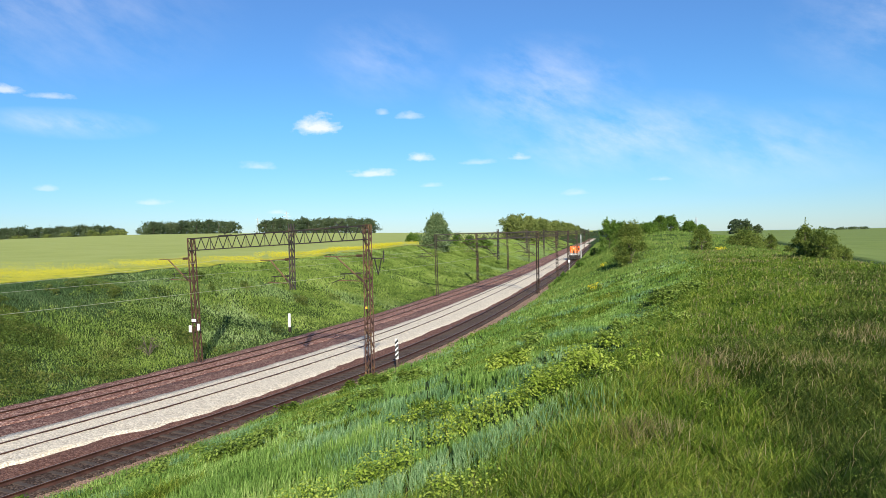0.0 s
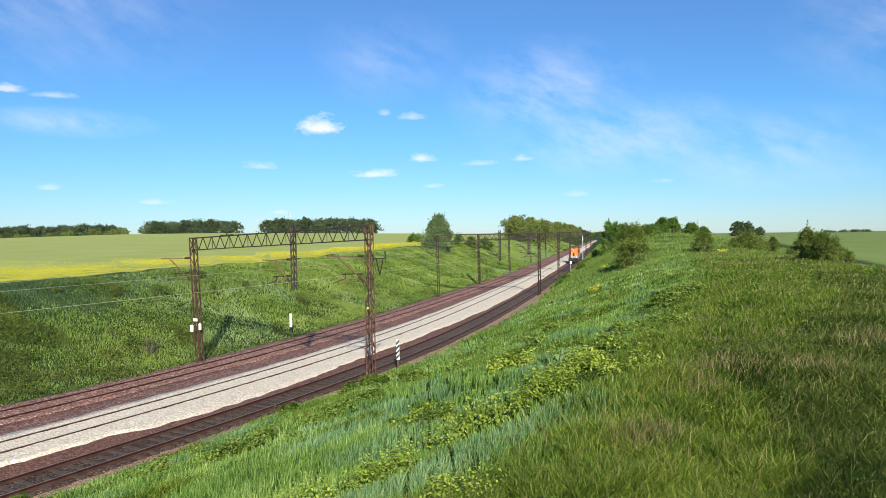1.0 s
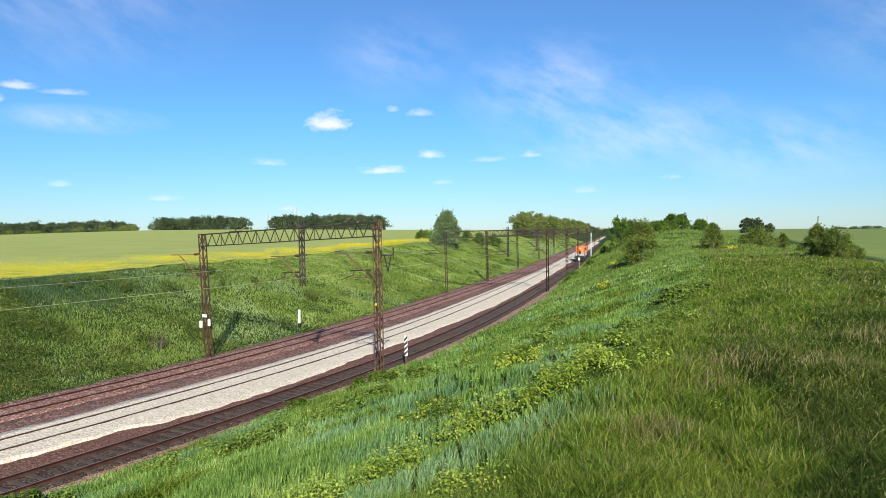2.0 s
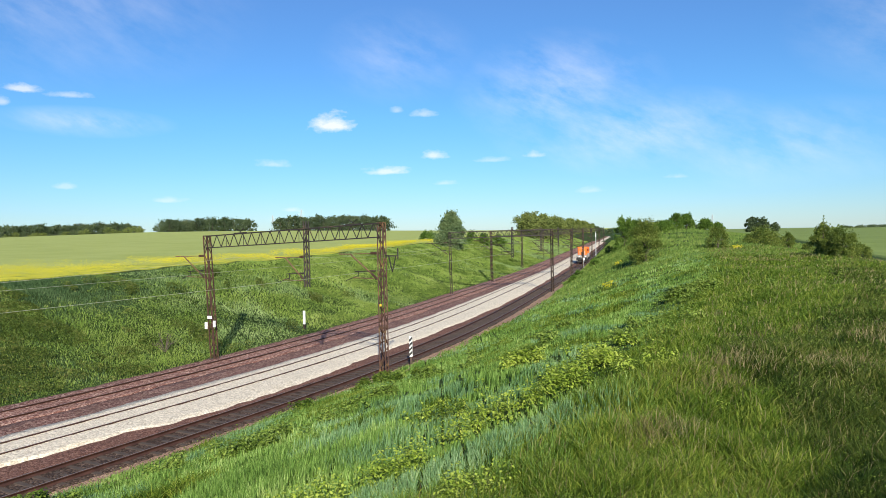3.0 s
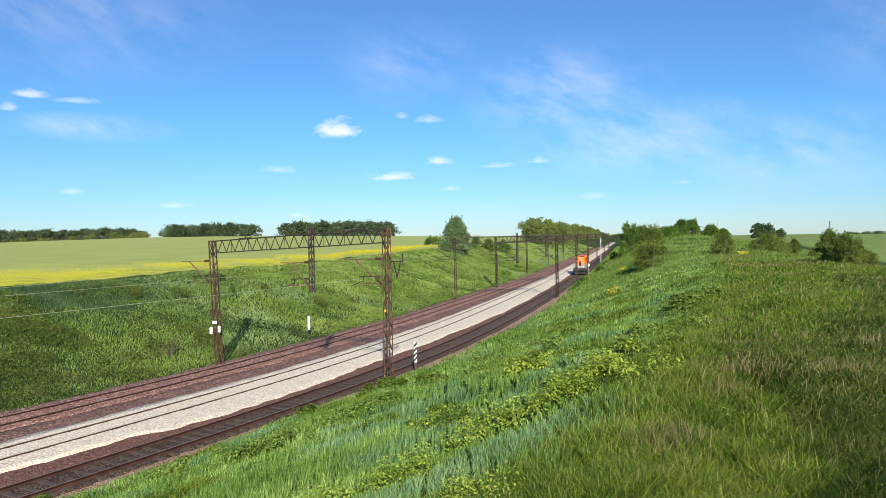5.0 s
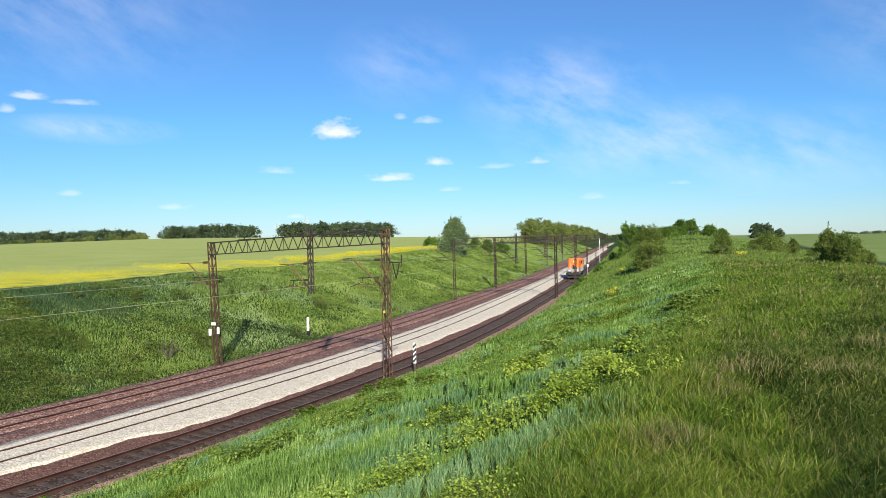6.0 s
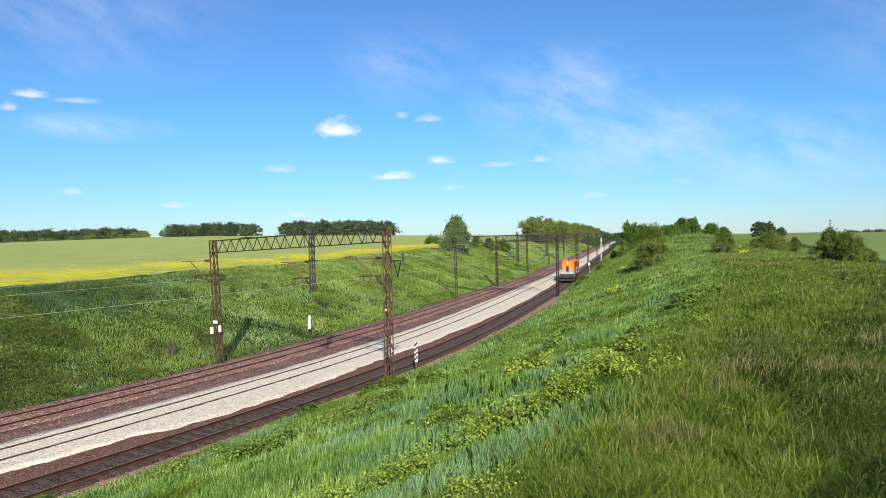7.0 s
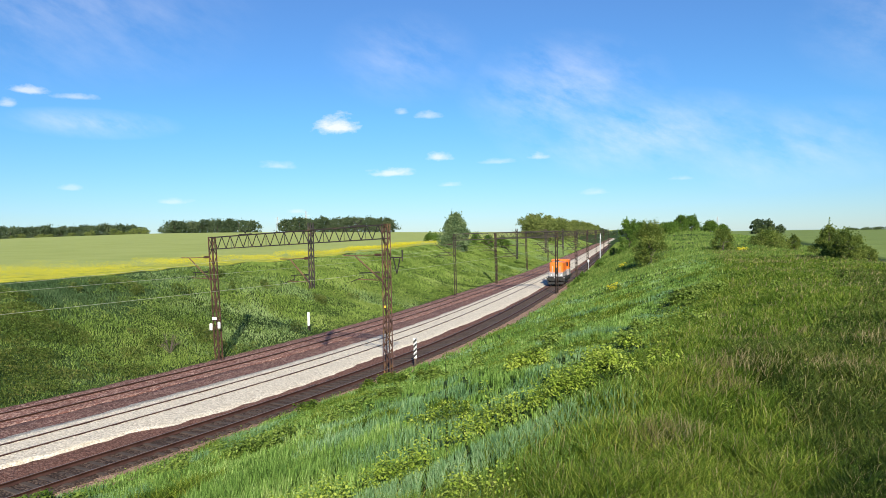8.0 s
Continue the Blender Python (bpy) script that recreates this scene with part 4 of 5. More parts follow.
def plants():
    rng = np.random.RandomState(77)
    tree("tree", 2.7, 152, 7.7, 7.4, 0.1, 1, NEEDLE, "lone dense grey-green tree on the far bank's edge", "tree", 24000, 0.16, 120, 0.85, 0.3)
    for x, y, tall, wide, sd in ((-2.9, 190, 2.6, 5.0, 2), (8.5, 178, 2.8, 4.0, 3), (12.0, 182, 3.0, 4.5, 4), (16.0, 190, 3.2, 5.0, 5)):
        tree("shrub", x, y, tall, wide, 0.1, sd, LEAF_MID, "low dark green shrub along the far bank's edge", "shrub", 2600, 0.16, 36, 0.4, 0.2)
    # near side's shoulder
    dark = "bush"
    tree("hawthorn_bush", 24.7, 83.0, 5.2, 4.6, 0.1, 11, LEAF_DARK, "tall upright hawthorn bush in the grass above the track", dark, 12000, 0.085, 80, 0.35, 0.2)
    tree("bush", 33.3, 82.5, 2.7, 3.0, 0.05, 12, LEAF_DARK, "small rounded bush in the meadow", dark, 6000, 0.07, 40, 0.5, 0.15)
    tree("bush", 45.4, 97.5, 2.25, 6.4, 0.05, 13, LEAF_DARK, "dense dark green bush on the meadow's crest", dark, 11000, 0.085, 80, 0.5, 0.15)
    tree("bush", 49.0, 97.0, 2.5, 2.2, 0.05, 14, LEAF_DARK, "slender bush beside a larger one on the crest", dark, 4500, 0.075, 30, 0.5, 0.15)
    tree("bush", 51.2, 96.0, 1.4, 2.6, 0.05, 17, LEAF_DARK, "low bush beside a larger one on the crest", dark, 2500, 0.07, 20, 0.3, 0.15)
    tree("bush", 33.4, 60.2, 3.0, 2.8, 0.05, 15, LEAF_DARK, "tall spiky dark green bush on the meadow's crest", dark, 10000, 0.065, 64, 0.8, 0.15)
    tree("bush", 33.2, 57.0, 2.6, 2.9, 0.05, 16, LEAF_DARK, "rounded dark green bush on the meadow's crest", dark, 9000, 0.06, 56, 0.35, 0.15)
    tree("bush", 35.2, 57.8, 1.5, 2.0, 0.05, 18, LEAF_DARK, "low dark green bush on the meadow's crest", dark, 4000, 0.06, 30, 0.35, 0.15)
    for x, y, tall, wide, sd in ((39.8, 148, 6.4, 5.4, 21), (44.0, 154, 4.4, 5.0, 22), (48.0, 150, 2.6, 4.0, 23), (57.5, 168, 3.9, 4.6, 24), (61.5, 172, 4.2, 5.0, 25),
                                 (66.3, 172, 3.0, 4.6, 26), (70.0, 174, 2.4, 3.4, 27), (52.5, 160, 2.2, 4.0, 28)):
        tree("shrub", x, y, tall, wide, 0.1, sd, LEAF_MID, "leafy green shrub on the far end of the bank", "shrub", 4500, 0.16, 50, 0.4, 0.2)
    for s, d, tall, wide, sd in ((100, 8.6, 1.2, 1.8, 51), (117, 10.0, 1.5, 2.0, 52), (128, 9.2, 1.2, 1.6, 53), (150, 11.5, 1.9, 2.6, 54), (135, 13.5, 1.4, 2.2, 55), (88, 9.0, 0.9, 1.5, 56)):
        p = along(s, d)
        tree("shrub", p.x, p.y, tall, wide, 0.05, sd, LEAF_MID, "small low shrub on the slope above the track", "shrub", 1800, 0.09, 24, 0.3, 0.1)
    p = along(4.0, -19.5)
    tree("shrub", p.x, p.y, 3.0, 3.0, 0.05, 57, LEAF_FAR, "dark shrub on the far bank", "shrub", 5000, 0.10, 50, 0.4, 0.1)
    # trees along the far bank further on
    spots = []
    for k in range(72):
        s = 256 + 3.6 * k + 0.05 * k * k + rng.uniform(-2, 2)
        p = along(s, -18.5 - rng.uniform(0, 9))
        spots.append((p.x, p.y, rng.uniform(8.0, 10.4), rng.uniform(6, 9.5)))
    wood("row_of_trees", spots, 31, LEAF_OLIVE, "row of olive green trees along the railway", 0.36, 950)
    spots = []
    for k in range(50):
        spots.append((rng.uniform(120, 330), rng.uniform(830, 900), rng.uniform(4.5, 7), rng.uniform(10, 15)))
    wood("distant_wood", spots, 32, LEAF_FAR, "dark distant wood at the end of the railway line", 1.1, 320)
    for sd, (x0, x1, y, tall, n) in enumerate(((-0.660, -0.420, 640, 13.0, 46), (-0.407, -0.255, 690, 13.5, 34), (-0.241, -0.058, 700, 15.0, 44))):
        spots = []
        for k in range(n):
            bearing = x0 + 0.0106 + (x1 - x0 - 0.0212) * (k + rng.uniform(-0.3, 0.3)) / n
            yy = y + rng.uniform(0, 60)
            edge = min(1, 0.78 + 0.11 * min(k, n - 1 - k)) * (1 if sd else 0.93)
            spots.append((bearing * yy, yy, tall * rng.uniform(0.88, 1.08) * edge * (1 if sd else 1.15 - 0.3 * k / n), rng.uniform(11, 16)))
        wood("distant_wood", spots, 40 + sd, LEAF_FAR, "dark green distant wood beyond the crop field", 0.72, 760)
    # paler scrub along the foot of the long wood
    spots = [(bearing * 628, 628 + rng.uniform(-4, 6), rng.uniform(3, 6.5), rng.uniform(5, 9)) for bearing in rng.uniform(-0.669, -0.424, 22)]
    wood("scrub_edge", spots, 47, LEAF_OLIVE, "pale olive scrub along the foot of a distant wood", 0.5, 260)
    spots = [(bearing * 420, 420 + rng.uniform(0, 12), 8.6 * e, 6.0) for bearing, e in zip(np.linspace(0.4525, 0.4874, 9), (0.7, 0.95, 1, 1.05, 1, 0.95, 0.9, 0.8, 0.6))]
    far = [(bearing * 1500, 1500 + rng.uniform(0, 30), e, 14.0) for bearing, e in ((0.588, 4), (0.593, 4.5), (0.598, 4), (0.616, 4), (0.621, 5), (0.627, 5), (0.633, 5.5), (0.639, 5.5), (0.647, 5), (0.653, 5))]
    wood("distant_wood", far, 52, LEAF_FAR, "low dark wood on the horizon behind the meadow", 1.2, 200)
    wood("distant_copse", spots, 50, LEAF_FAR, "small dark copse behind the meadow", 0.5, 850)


def scatter(rng, n, s0, s1, d0, d1):
    s, d = rng.uniform(s0, s1, n), rng.uniform(d0, d1, n)
    x, y = along_many(s, d)
    return x, y, s, d


def weed_line(s):
    """Distance from the tracks of the band of weeds on the shoulder."""
    return np.interp(s, [0, 1.4, 2.6, 5.4, 6.8, 8.8, 19, 27, 40], [23.2, 23.4, 23.9, 24.1, 24.6, 24.65, 22.8, 22.6, 22.6])


def meadow():
    """Grass of the near bank: dense close by, coarser further off."""
    rng = np.random.RandomState(9)
    # radial density round the shoulder where the path of the viewer lies
    n = 480000
    r = (5.6 ** -0.5 + rng.rand(n) * (95 ** -0.5 - 5.6 ** -0.5)) ** -2
    r = np.concatenate([r, 24 * np.exp(rng.rand(190000) * math.log(95 / 24))])
    n = len(r)
    a = np.radians(rng.uniform(-36, 36.5, n))
    x, y = r * np.sin(a), r * np.cos(a)
    s, d = rail_coords(x, y)
    keep = (d > 6.4 + 1.6 * smooth(18, 48, s) + 0.5 * value_noise(x, y, 1.4, 5)) & (d < 46)
    x, y, r, d, s = x[keep], y[keep], r[keep], d[keep], s[keep]
    # blades stand in tufts with bare gaps between
    for cell, pull, sd in ((0.30, 0.24, 71), (0.11, 0.34, 72)):
        cell = cell * np.where(r < 16, 1.0, np.where(r < 34, 1.8, 3.2))
        i, j = np.floor(x / cell), np.floor(y / cell)
        hx, hy = np.sin(i * 127.1 + j * 311.7 + sd) * 43758.5, np.sin(i * 269.5 + j * 183.3 + sd) * 12543.1
        pull = np.where(r < 26, pull, 0.1)
        x = x + pull * ((i + hx - np.floor(hx)) * cell - x)
        y = y + pull * ((j + hy - np.floor(hy)) * cell - y)
    z = height(x, y) - 0.03
    patch = value_noise(x, y, 5.5, 21) + 0.5 * value_noise(x, y, 1.8, 22)
    edge = np.interp(s, [0, 5, 9, 20, 30, 60], [25.6, 25.3, 24.8, 23.2, 23.6, 25.0]) + 0.7 * patch - d
    blue = rng.rand(len(x)) < 1 / (1 + np.exp(-np.clip(edge * 2.6, -30, 30)))
    blue &= ~((value_noise(x, y, 2.6, 25) + 0.5 * value_noise(x, y, 0.9, 26)) > 0.62)
    tuft = value_noise(x, y, 0.42, 27) * 0.6 + value_noise(x, y, 1.1, 28) * 0.5
    h = (0.20 + 0.22 * rng.rand(len(x))) * (1 + 0.25 * patch) * np.clip(1 + 0.5 * tuft, 0.45, 1.7) * np.clip(0.35 + (d - 6.0) / 2.6, 0.35, 1)
    w = np.clip(r * 0.00105, 0.0075, 0.06) * (0.7 + 0.7 * rng.rand(len(x))) * np.where(blue, 1.05, 1.5)
    weeds = np.exp(-((d - weed_line(s) - 0.55 * value_noise(x, y, 3.0, 63)) / 0.9) ** 2) * smooth(42, 34, s)
    h = h * (1 - 0.68 * weeds)
    off = d - weed_line(s)
    grey = blue & (((value_noise(x, y, 2.4, 29) + 0.4 * value_noise(x, y, 0.7, 30)) > 0.42) | ((off > 0.5) & (off < 1.5) & (s < 6)) | ((off < -0.5) & (off > -1.9) & (s > 3) & (s < 14) & (rng.rand(len(x)) < 0.7)))
    # lush tufts on the crest, whose colour also carries painted shade
    lush = ~blue & (d > 28.5 - 0.8 * smooth(3, 7, s) + 1.3 * patch + 3.0 * smooth(9, 30, s)) & (s < 40)
    for name, sel, mat, label, k in (("tall_grass", blue & ~grey, GRASS_SLOPE, "fresh green tall grass on the cutting's slope", 1.0),
                                     ("tall_grass", grey, GRASS_BLUE, "blue-green tall grass in patches on the slope", 1.0),
                                     ("meadow_grass", ~blue & ~lush, GRASS_MIX, "tall unmown meadow grass on the bank's shoulder", 0.95),
                                     ("lush_grass", lush, GRASS_DARK, "dark green lush grass on the crest of the shoulder, darkened further for shade", 1.05)):
        close = sel & (r < 19)
        away = sel & (r >= 19)
        lean, bow = (0.30, (0.03, -0.01)) if k == 1.0 else (0.95, (0.10, -0.03))
        for pick, two in ((close, True), (away, False)):
            ob = blades(name, x[pick], y[pick], z[pick], h[pick] * k * (1 if two else 0.8), w[pick] * (1 if two else 1.15), lean, 3, mat, two, bow)
            tagged(ob, label, "grass", kind="stuff")
    # ripe seed heads above the grass
    ripe = 0.6 * smooth(0.2, 0.7, value_noise(x, y, 2.6, 23) + 0.4 * value_noise(x, y, 0.8, 24))
    for s1, d1, wide in ((8.4, 27.6, 0.7), (7.0, 27.5, 0.5), (8.9, 29.4, 0.6), (4.0, 27.2, 0.4)):
        ripe = np.maximum(ripe, np.exp(-((s - s1) ** 2 + (d - d1) ** 2) / wide ** 2))
    pick = (~blue) & (d > 25.2) & (rng.rand(len(x)) < 0.03 + 0.55 * ripe)
    ob = blades("seed_heads", x[pick], y[pick], z[pick] + h[pick] * 0.62, h[pick] * 0.5, w[pick] * 0.42, 1.1, 4, GRASS_DRY, True, (0.2, -0.02))
    tagged(ob, "brownish ripe seed heads over the meadow grass", "grass", kind="stuff")
    # small leaves of meadow herbs between the blades
    pick = rng.rand(len(x)) < np.where(blue, 0.12, np.where(r < 26, 0.6, 0.35))
    hx, hy = x[pick] + rng.normal(size=pick.sum()) * 0.05, y[pick] + rng.normal(size=pick.sum()) * 0.05
    hz = z[pick] + h[pick] * (0.25 + 0.8 * rng.rand(pick.sum()))
    v, fl, k = leaf_cloud(np.stack([hx, hy, hz], 1), np.clip(0.0013 * r[pick], 0.011, 0.08), 14, 0.2)
    tagged(new("meadow_herbs", raw_mesh("meadow_herbs", v, fl, k, HERB)), "small leafy herbs between the meadow grass", "weeds", kind="stuff")
    # coarser grass on the far end of the bank
    m = 90000
    r2 = 70.0 * np.exp(rng.rand(m) * math.log(300 / 70.0))
    a2 = np.radians(rng.uniform(4, 38, m))
    x2, y2 = r2 * np.sin(a2), r2 * np.cos(a2)
    s2, d2 = rail_coords(x2, y2)
    keep = (d2 > 8.1) & (d2 < 48)
    x2, y2, r2 = x2[keep], y2[keep], r2[keep]
    ob = blades("bank_grass", x2, y2, height(x2, y2) - 0.03, 0.22 + 0.3 * rng.rand(len(x2)), np.clip(r2 * 0.0012, 0.07, 0.3), 0.8, 7, GRASS_FAR, False, (0.1, 0))
    tagged(ob, "rough green grass on the far end of the near bank", "grass", kind="stuff")
    # thick grass on the slope towards the end of the bank
    s3, d3 = 90 + 300 * rng.rand(70000) ** 1.6, 7.2 + 15 * rng.rand(70000)
    x3, y3 = along_many(s3, d3)
    ob = blades("bank_grass", x3, y3, height(x3, y3) - 0.03, 0.3 + 0.4 * rng.rand(len(x3)), np.clip(np.hypot(x3, y3) * 0.0014, 0.1, 0.5), 0.9, 17, GRASS_FAR, False, (-0.15, -0.1))
    tagged(ob, "light green grass on the slope further along the line", "grass", kind="stuff")
    # broad-leaved weeds in mounds, thickest in a band below the shoulder
    m = 74000
    r = np.sqrt(rng.uniform(6.0 ** 2, 39.0 ** 2, m))
    a = np.radians(rng.uniform(-36, 36.5, m))
    x, y = r * np.sin(a), r * np.cos(a)
    s, d = rail_coords(x, y)
    f = value_noise(x, y, 2.2, 61) + 0.7 * value_noise(x, y, 0.8, 62)
    band = np.exp(-((d - weed_line(s) - 0.3 * value_noise(x, y, 2.0, 63)) / (0.62 + 0.35 * smooth(4.5, 2.5, s))) ** 2) * (0.55 * smooth(40, 30, s) + 0.45 * smooth(13, 9, s))
    thick = 0.9 * np.exp(-(((s - 27.7) / 5) ** 2 + ((d - 24.2) / 1.6) ** 2)) + 0.75 * np.exp(-(((s - 1.5) / 0.7) ** 2 + ((d - 25.5) / 0.5) ** 2)) + 0.7 * np.exp(-(((s - 2.1) / 0.8) ** 2 + ((d - 21.7) / 0.5) ** 2))
    v0 = np.maximum(0.9 * f, 0.48 * f + 1.12 * np.maximum(band, thick)) + 0.5 * value_noise(x, y, 0.45, 64)
    low = 0.6 * np.exp(-((d - 8.6) / 1.6) ** 2)
    for name, sel, mat, label, lift in (("broadleaf_weeds", (d > 19) & (d < 27.8) & (s < 13) & (v0 > 0.86), WEED, "fresh yellow-green broad-leaved weeds among the grass", 0.0),
                                        ("broadleaf_weeds", (d > 9.5) & (d < 27.8) & ((s >= 13) | (d <= 19)) & (v0 > 0.90), WEED_DULL, "mid-green broad-leaved weeds in patches on the slope", 0.0),
                                        ("nettles", (d > 7.2) & (d < 24) & (f + low + 0.4 * value_noise(x, y, 0.6, 65) > 1.12) & (v0 < 0.95), HERB, "dark green leafy nettles at the foot of the slope", 0.05)):
        tagged(new(name, leafy_plants(name, x[sel], y[sel], height(x[sel], y[sel]) + lift, 0.24 + 0.28 * rng.rand(sel.sum()), r[sel], 8, mat)), label, "weeds", kind="stuff")
    # a few yellow flower heads
    for (cx, cy, nn) in ((34.6, 80.5, 160), (15.2, 62.6, 70), (24.6, 96.0, 70)):
        px, py = cx + rng.normal(size=nn) * 0.3, cy + rng.normal(size=nn) * 0.25
        pz = height(px, py) + 0.35 + 0.35 * rng.rand(nn)
        v, fl, k = leaf_cloud(np.stack([px, py, pz], 1), np.full(nn, 0.07), 12)
        tagged(new("yellow_flowers", raw_mesh("yellow_flowers", v, fl, k, RAPE)), "small clump of yellow wild flowers in the grass", "flowers", kind="stuff")


def far_bank():
    rng = np.random.RandomState(19)
    n = 340000
    s = 5 + 420 * rng.rand(n) ** 2.1
    d = -7.4 - 20.6 * rng.rand(n)
    x, y = along_many(s, d)
    keep = (y > 28) & (x / np.maximum(y, 1) > -0.75)
    x, y, d = x[keep], y[keep], d[keep]
    r = np.hypot(x, y)
    patch = value_noise(x, y, 6.0, 31) + 0.6 * value_noise(x, y, 2.0, 32)
    z = height(x, y) - 0.03
    h = (0.15 + 0.20 * rng.rand(len(x))) * (1 + 0.35 * patch) * np.clip(0.4 + (-7.8 - d) / 2.5, 0.4, 1)
    s = rail_coords(x, y)[0]
    deep = rng.rand(len(x)) < np.maximum(smooth(-17.0, -23.0, d + 2.5 * patch) * smooth(58, 30, s), 0.6 * smooth(30, 14, s))
    # patches where the sheen on the grass is painted as paler blades
    pale = ~deep & (rng.rand(len(x)) < smooth(-0.1, 0.7, value_noise(x, y, 7.5, 36) + 0.4 * value_noise(x, y, 2.5, 37)) * smooth(16, 34, s))
    for sel, mat, label in ((deep, GRASS_DEEP, "deep blue-green grass under the field's edge"), (pale, GRASS_SHEEN, "grass with a painted pale sheen in patches on the far bank"),
                            (~deep & ~pale, GRASS_BANK, "rough green grass on the far bank of the cutting")):
        ob = blades("bank_grass", x[sel], y[sel], z[sel], h[sel], np.clip(r[sel] * 0.0010, 0.03, 0.45), 0.8, 5, mat, False)
        tagged(ob, label, "grass", kind="stuff")
    n = 220000
    s = 5 + 170 * rng.rand(n) ** 1.5
    d = -7.8 - 19 * rng.rand(n)
    x, y = along_many(s, d)
    f = value_noise(x, y, 3.2, 33) + 0.7 * value_noise(x, y, 1.1, 34)
    keep = (y > 28) & (x / np.maximum(y, 1) > -0.75) & (f > 0.12)
    x, y, f = x[keep], y[keep], f[keep]
    z = height(x, y) + 0.1 + rng.rand(len(x)) * 0.5 * np.clip(f, 0.15, 1.3)
    v, fl, k = leaf_cloud(np.stack([x, y, z], 1), np.clip(np.hypot(x, y) * 0.00085, 0.035, 0.13), 9, 0.25)
    tagged(new("bank_herbs", raw_mesh("bank_herbs", v, fl, k, HEDGE)), "leafy herbs and brambles growing over the far bank", "weeds", kind="stuff")
    n = 170000
    s = 2 + 62 * rng.rand(n)
    d = -8.2 - 17 * rng.rand(n)
    x, y = along_many(s, d)
    f = value_noise(x, y, 2.6, 71) + 0.6 * value_noise(x, y, 0.9, 72) + 0.55 * smooth(34, 10, s)
    keep = (y > 28) & (f > 0.02 + 1.0 * smooth(16, 44, s))
    x, y, f = x[keep], y[keep], f[keep]
    z = height(x, y) + 0.05 + rng.rand(len(x)) ** 0.7 * (0.25 + 0.7 * np.clip(f - 0.4, 0, 0.8))
    v, fl, k = leaf_cloud(np.stack([x, y, z], 1), np.clip(np.hypot(x, y) * 0.0012, 0.05, 0.12), 15, 0.15)
    tagged(new("bramble_patches", raw_mesh("bramble_patches", v, fl, k, BRAMBLE)), "dark bramble and nettle patches low on the far bank", "weeds", kind="stuff")
    # blossoming rape along the field's edge
    n = 260000
    s = -20 + 260 * rng.rand(n) ** 1.4
    u = rng.rand(n) ** 1.6
    d = -28.9 - u * (21.0 - 15.0 * smooth(25, 105, s))
    x, y = along_many(s, d)
    keep = (y > 35) & (x / np.maximum(y, 1) > -0.8) & (value_noise(x, y, 6, 41) + 0.5 * value_noise(x, y, 2, 42) > -0.6 + u * 1.5) & (s < 60 + 120 * rng.rand(n))
    x, y = x[keep], y[keep]
    z = height(x, y) + 0.35 + 0.55 * rng.rand(len(x))
    v, fl, k = leaf_cloud(np.stack([x, y, z], 1), np.clip(np.hypot(x, y) * 0.00042, 0.03, 0.12), 10, 0.2)
    tagged(new("rape_flowers", raw_mesh("rape_flowers", v, fl, k, RAPE)), "yellow blossoming rape along the field's edge", "flowers", kind="stuff")


def dead_shrub():
    """Brown leafless twigs of a cut shrub on the far bank."""
    rng = np.random.RandomState(5)
    p = along(27.5, -11.2)
    z = float(height(np.array([p.x]), np.array([p.y]))[0])
    g = tagged(new("dead_shrub", None), "brown leafless shrub among the grass of the bank", "shrub")
    g.matrix_basis = Matrix.Translation((p.x, p.y, z))
    for k in range(9):
        w = Shape()
        a = rng.rand() * 2 * math.pi
        tip = Vector((math.cos(a) * rng.uniform(0.3, 0.9), math.sin(a) * rng.uniform(0.3, 0.9), rng.uniform(0.5, 1.3)))
        mid = tip * 0.55 + Vector((0, 0, 0.15))
        w.rod((0, 0, -0.1), mid, 0.045, 0.03, 6).rod(mid, tip, 0.03, 0.008, 5)
        for j in range(5):
            q = mid.lerp(tip, rng.rand())
            w.rod(q, q + Vector((rng.normal() * 0.2, rng.normal() * 0.2, rng.uniform(0.05, 0.3))), 0.014, 0.004, 4)
        part("branch", w, BARK, g)


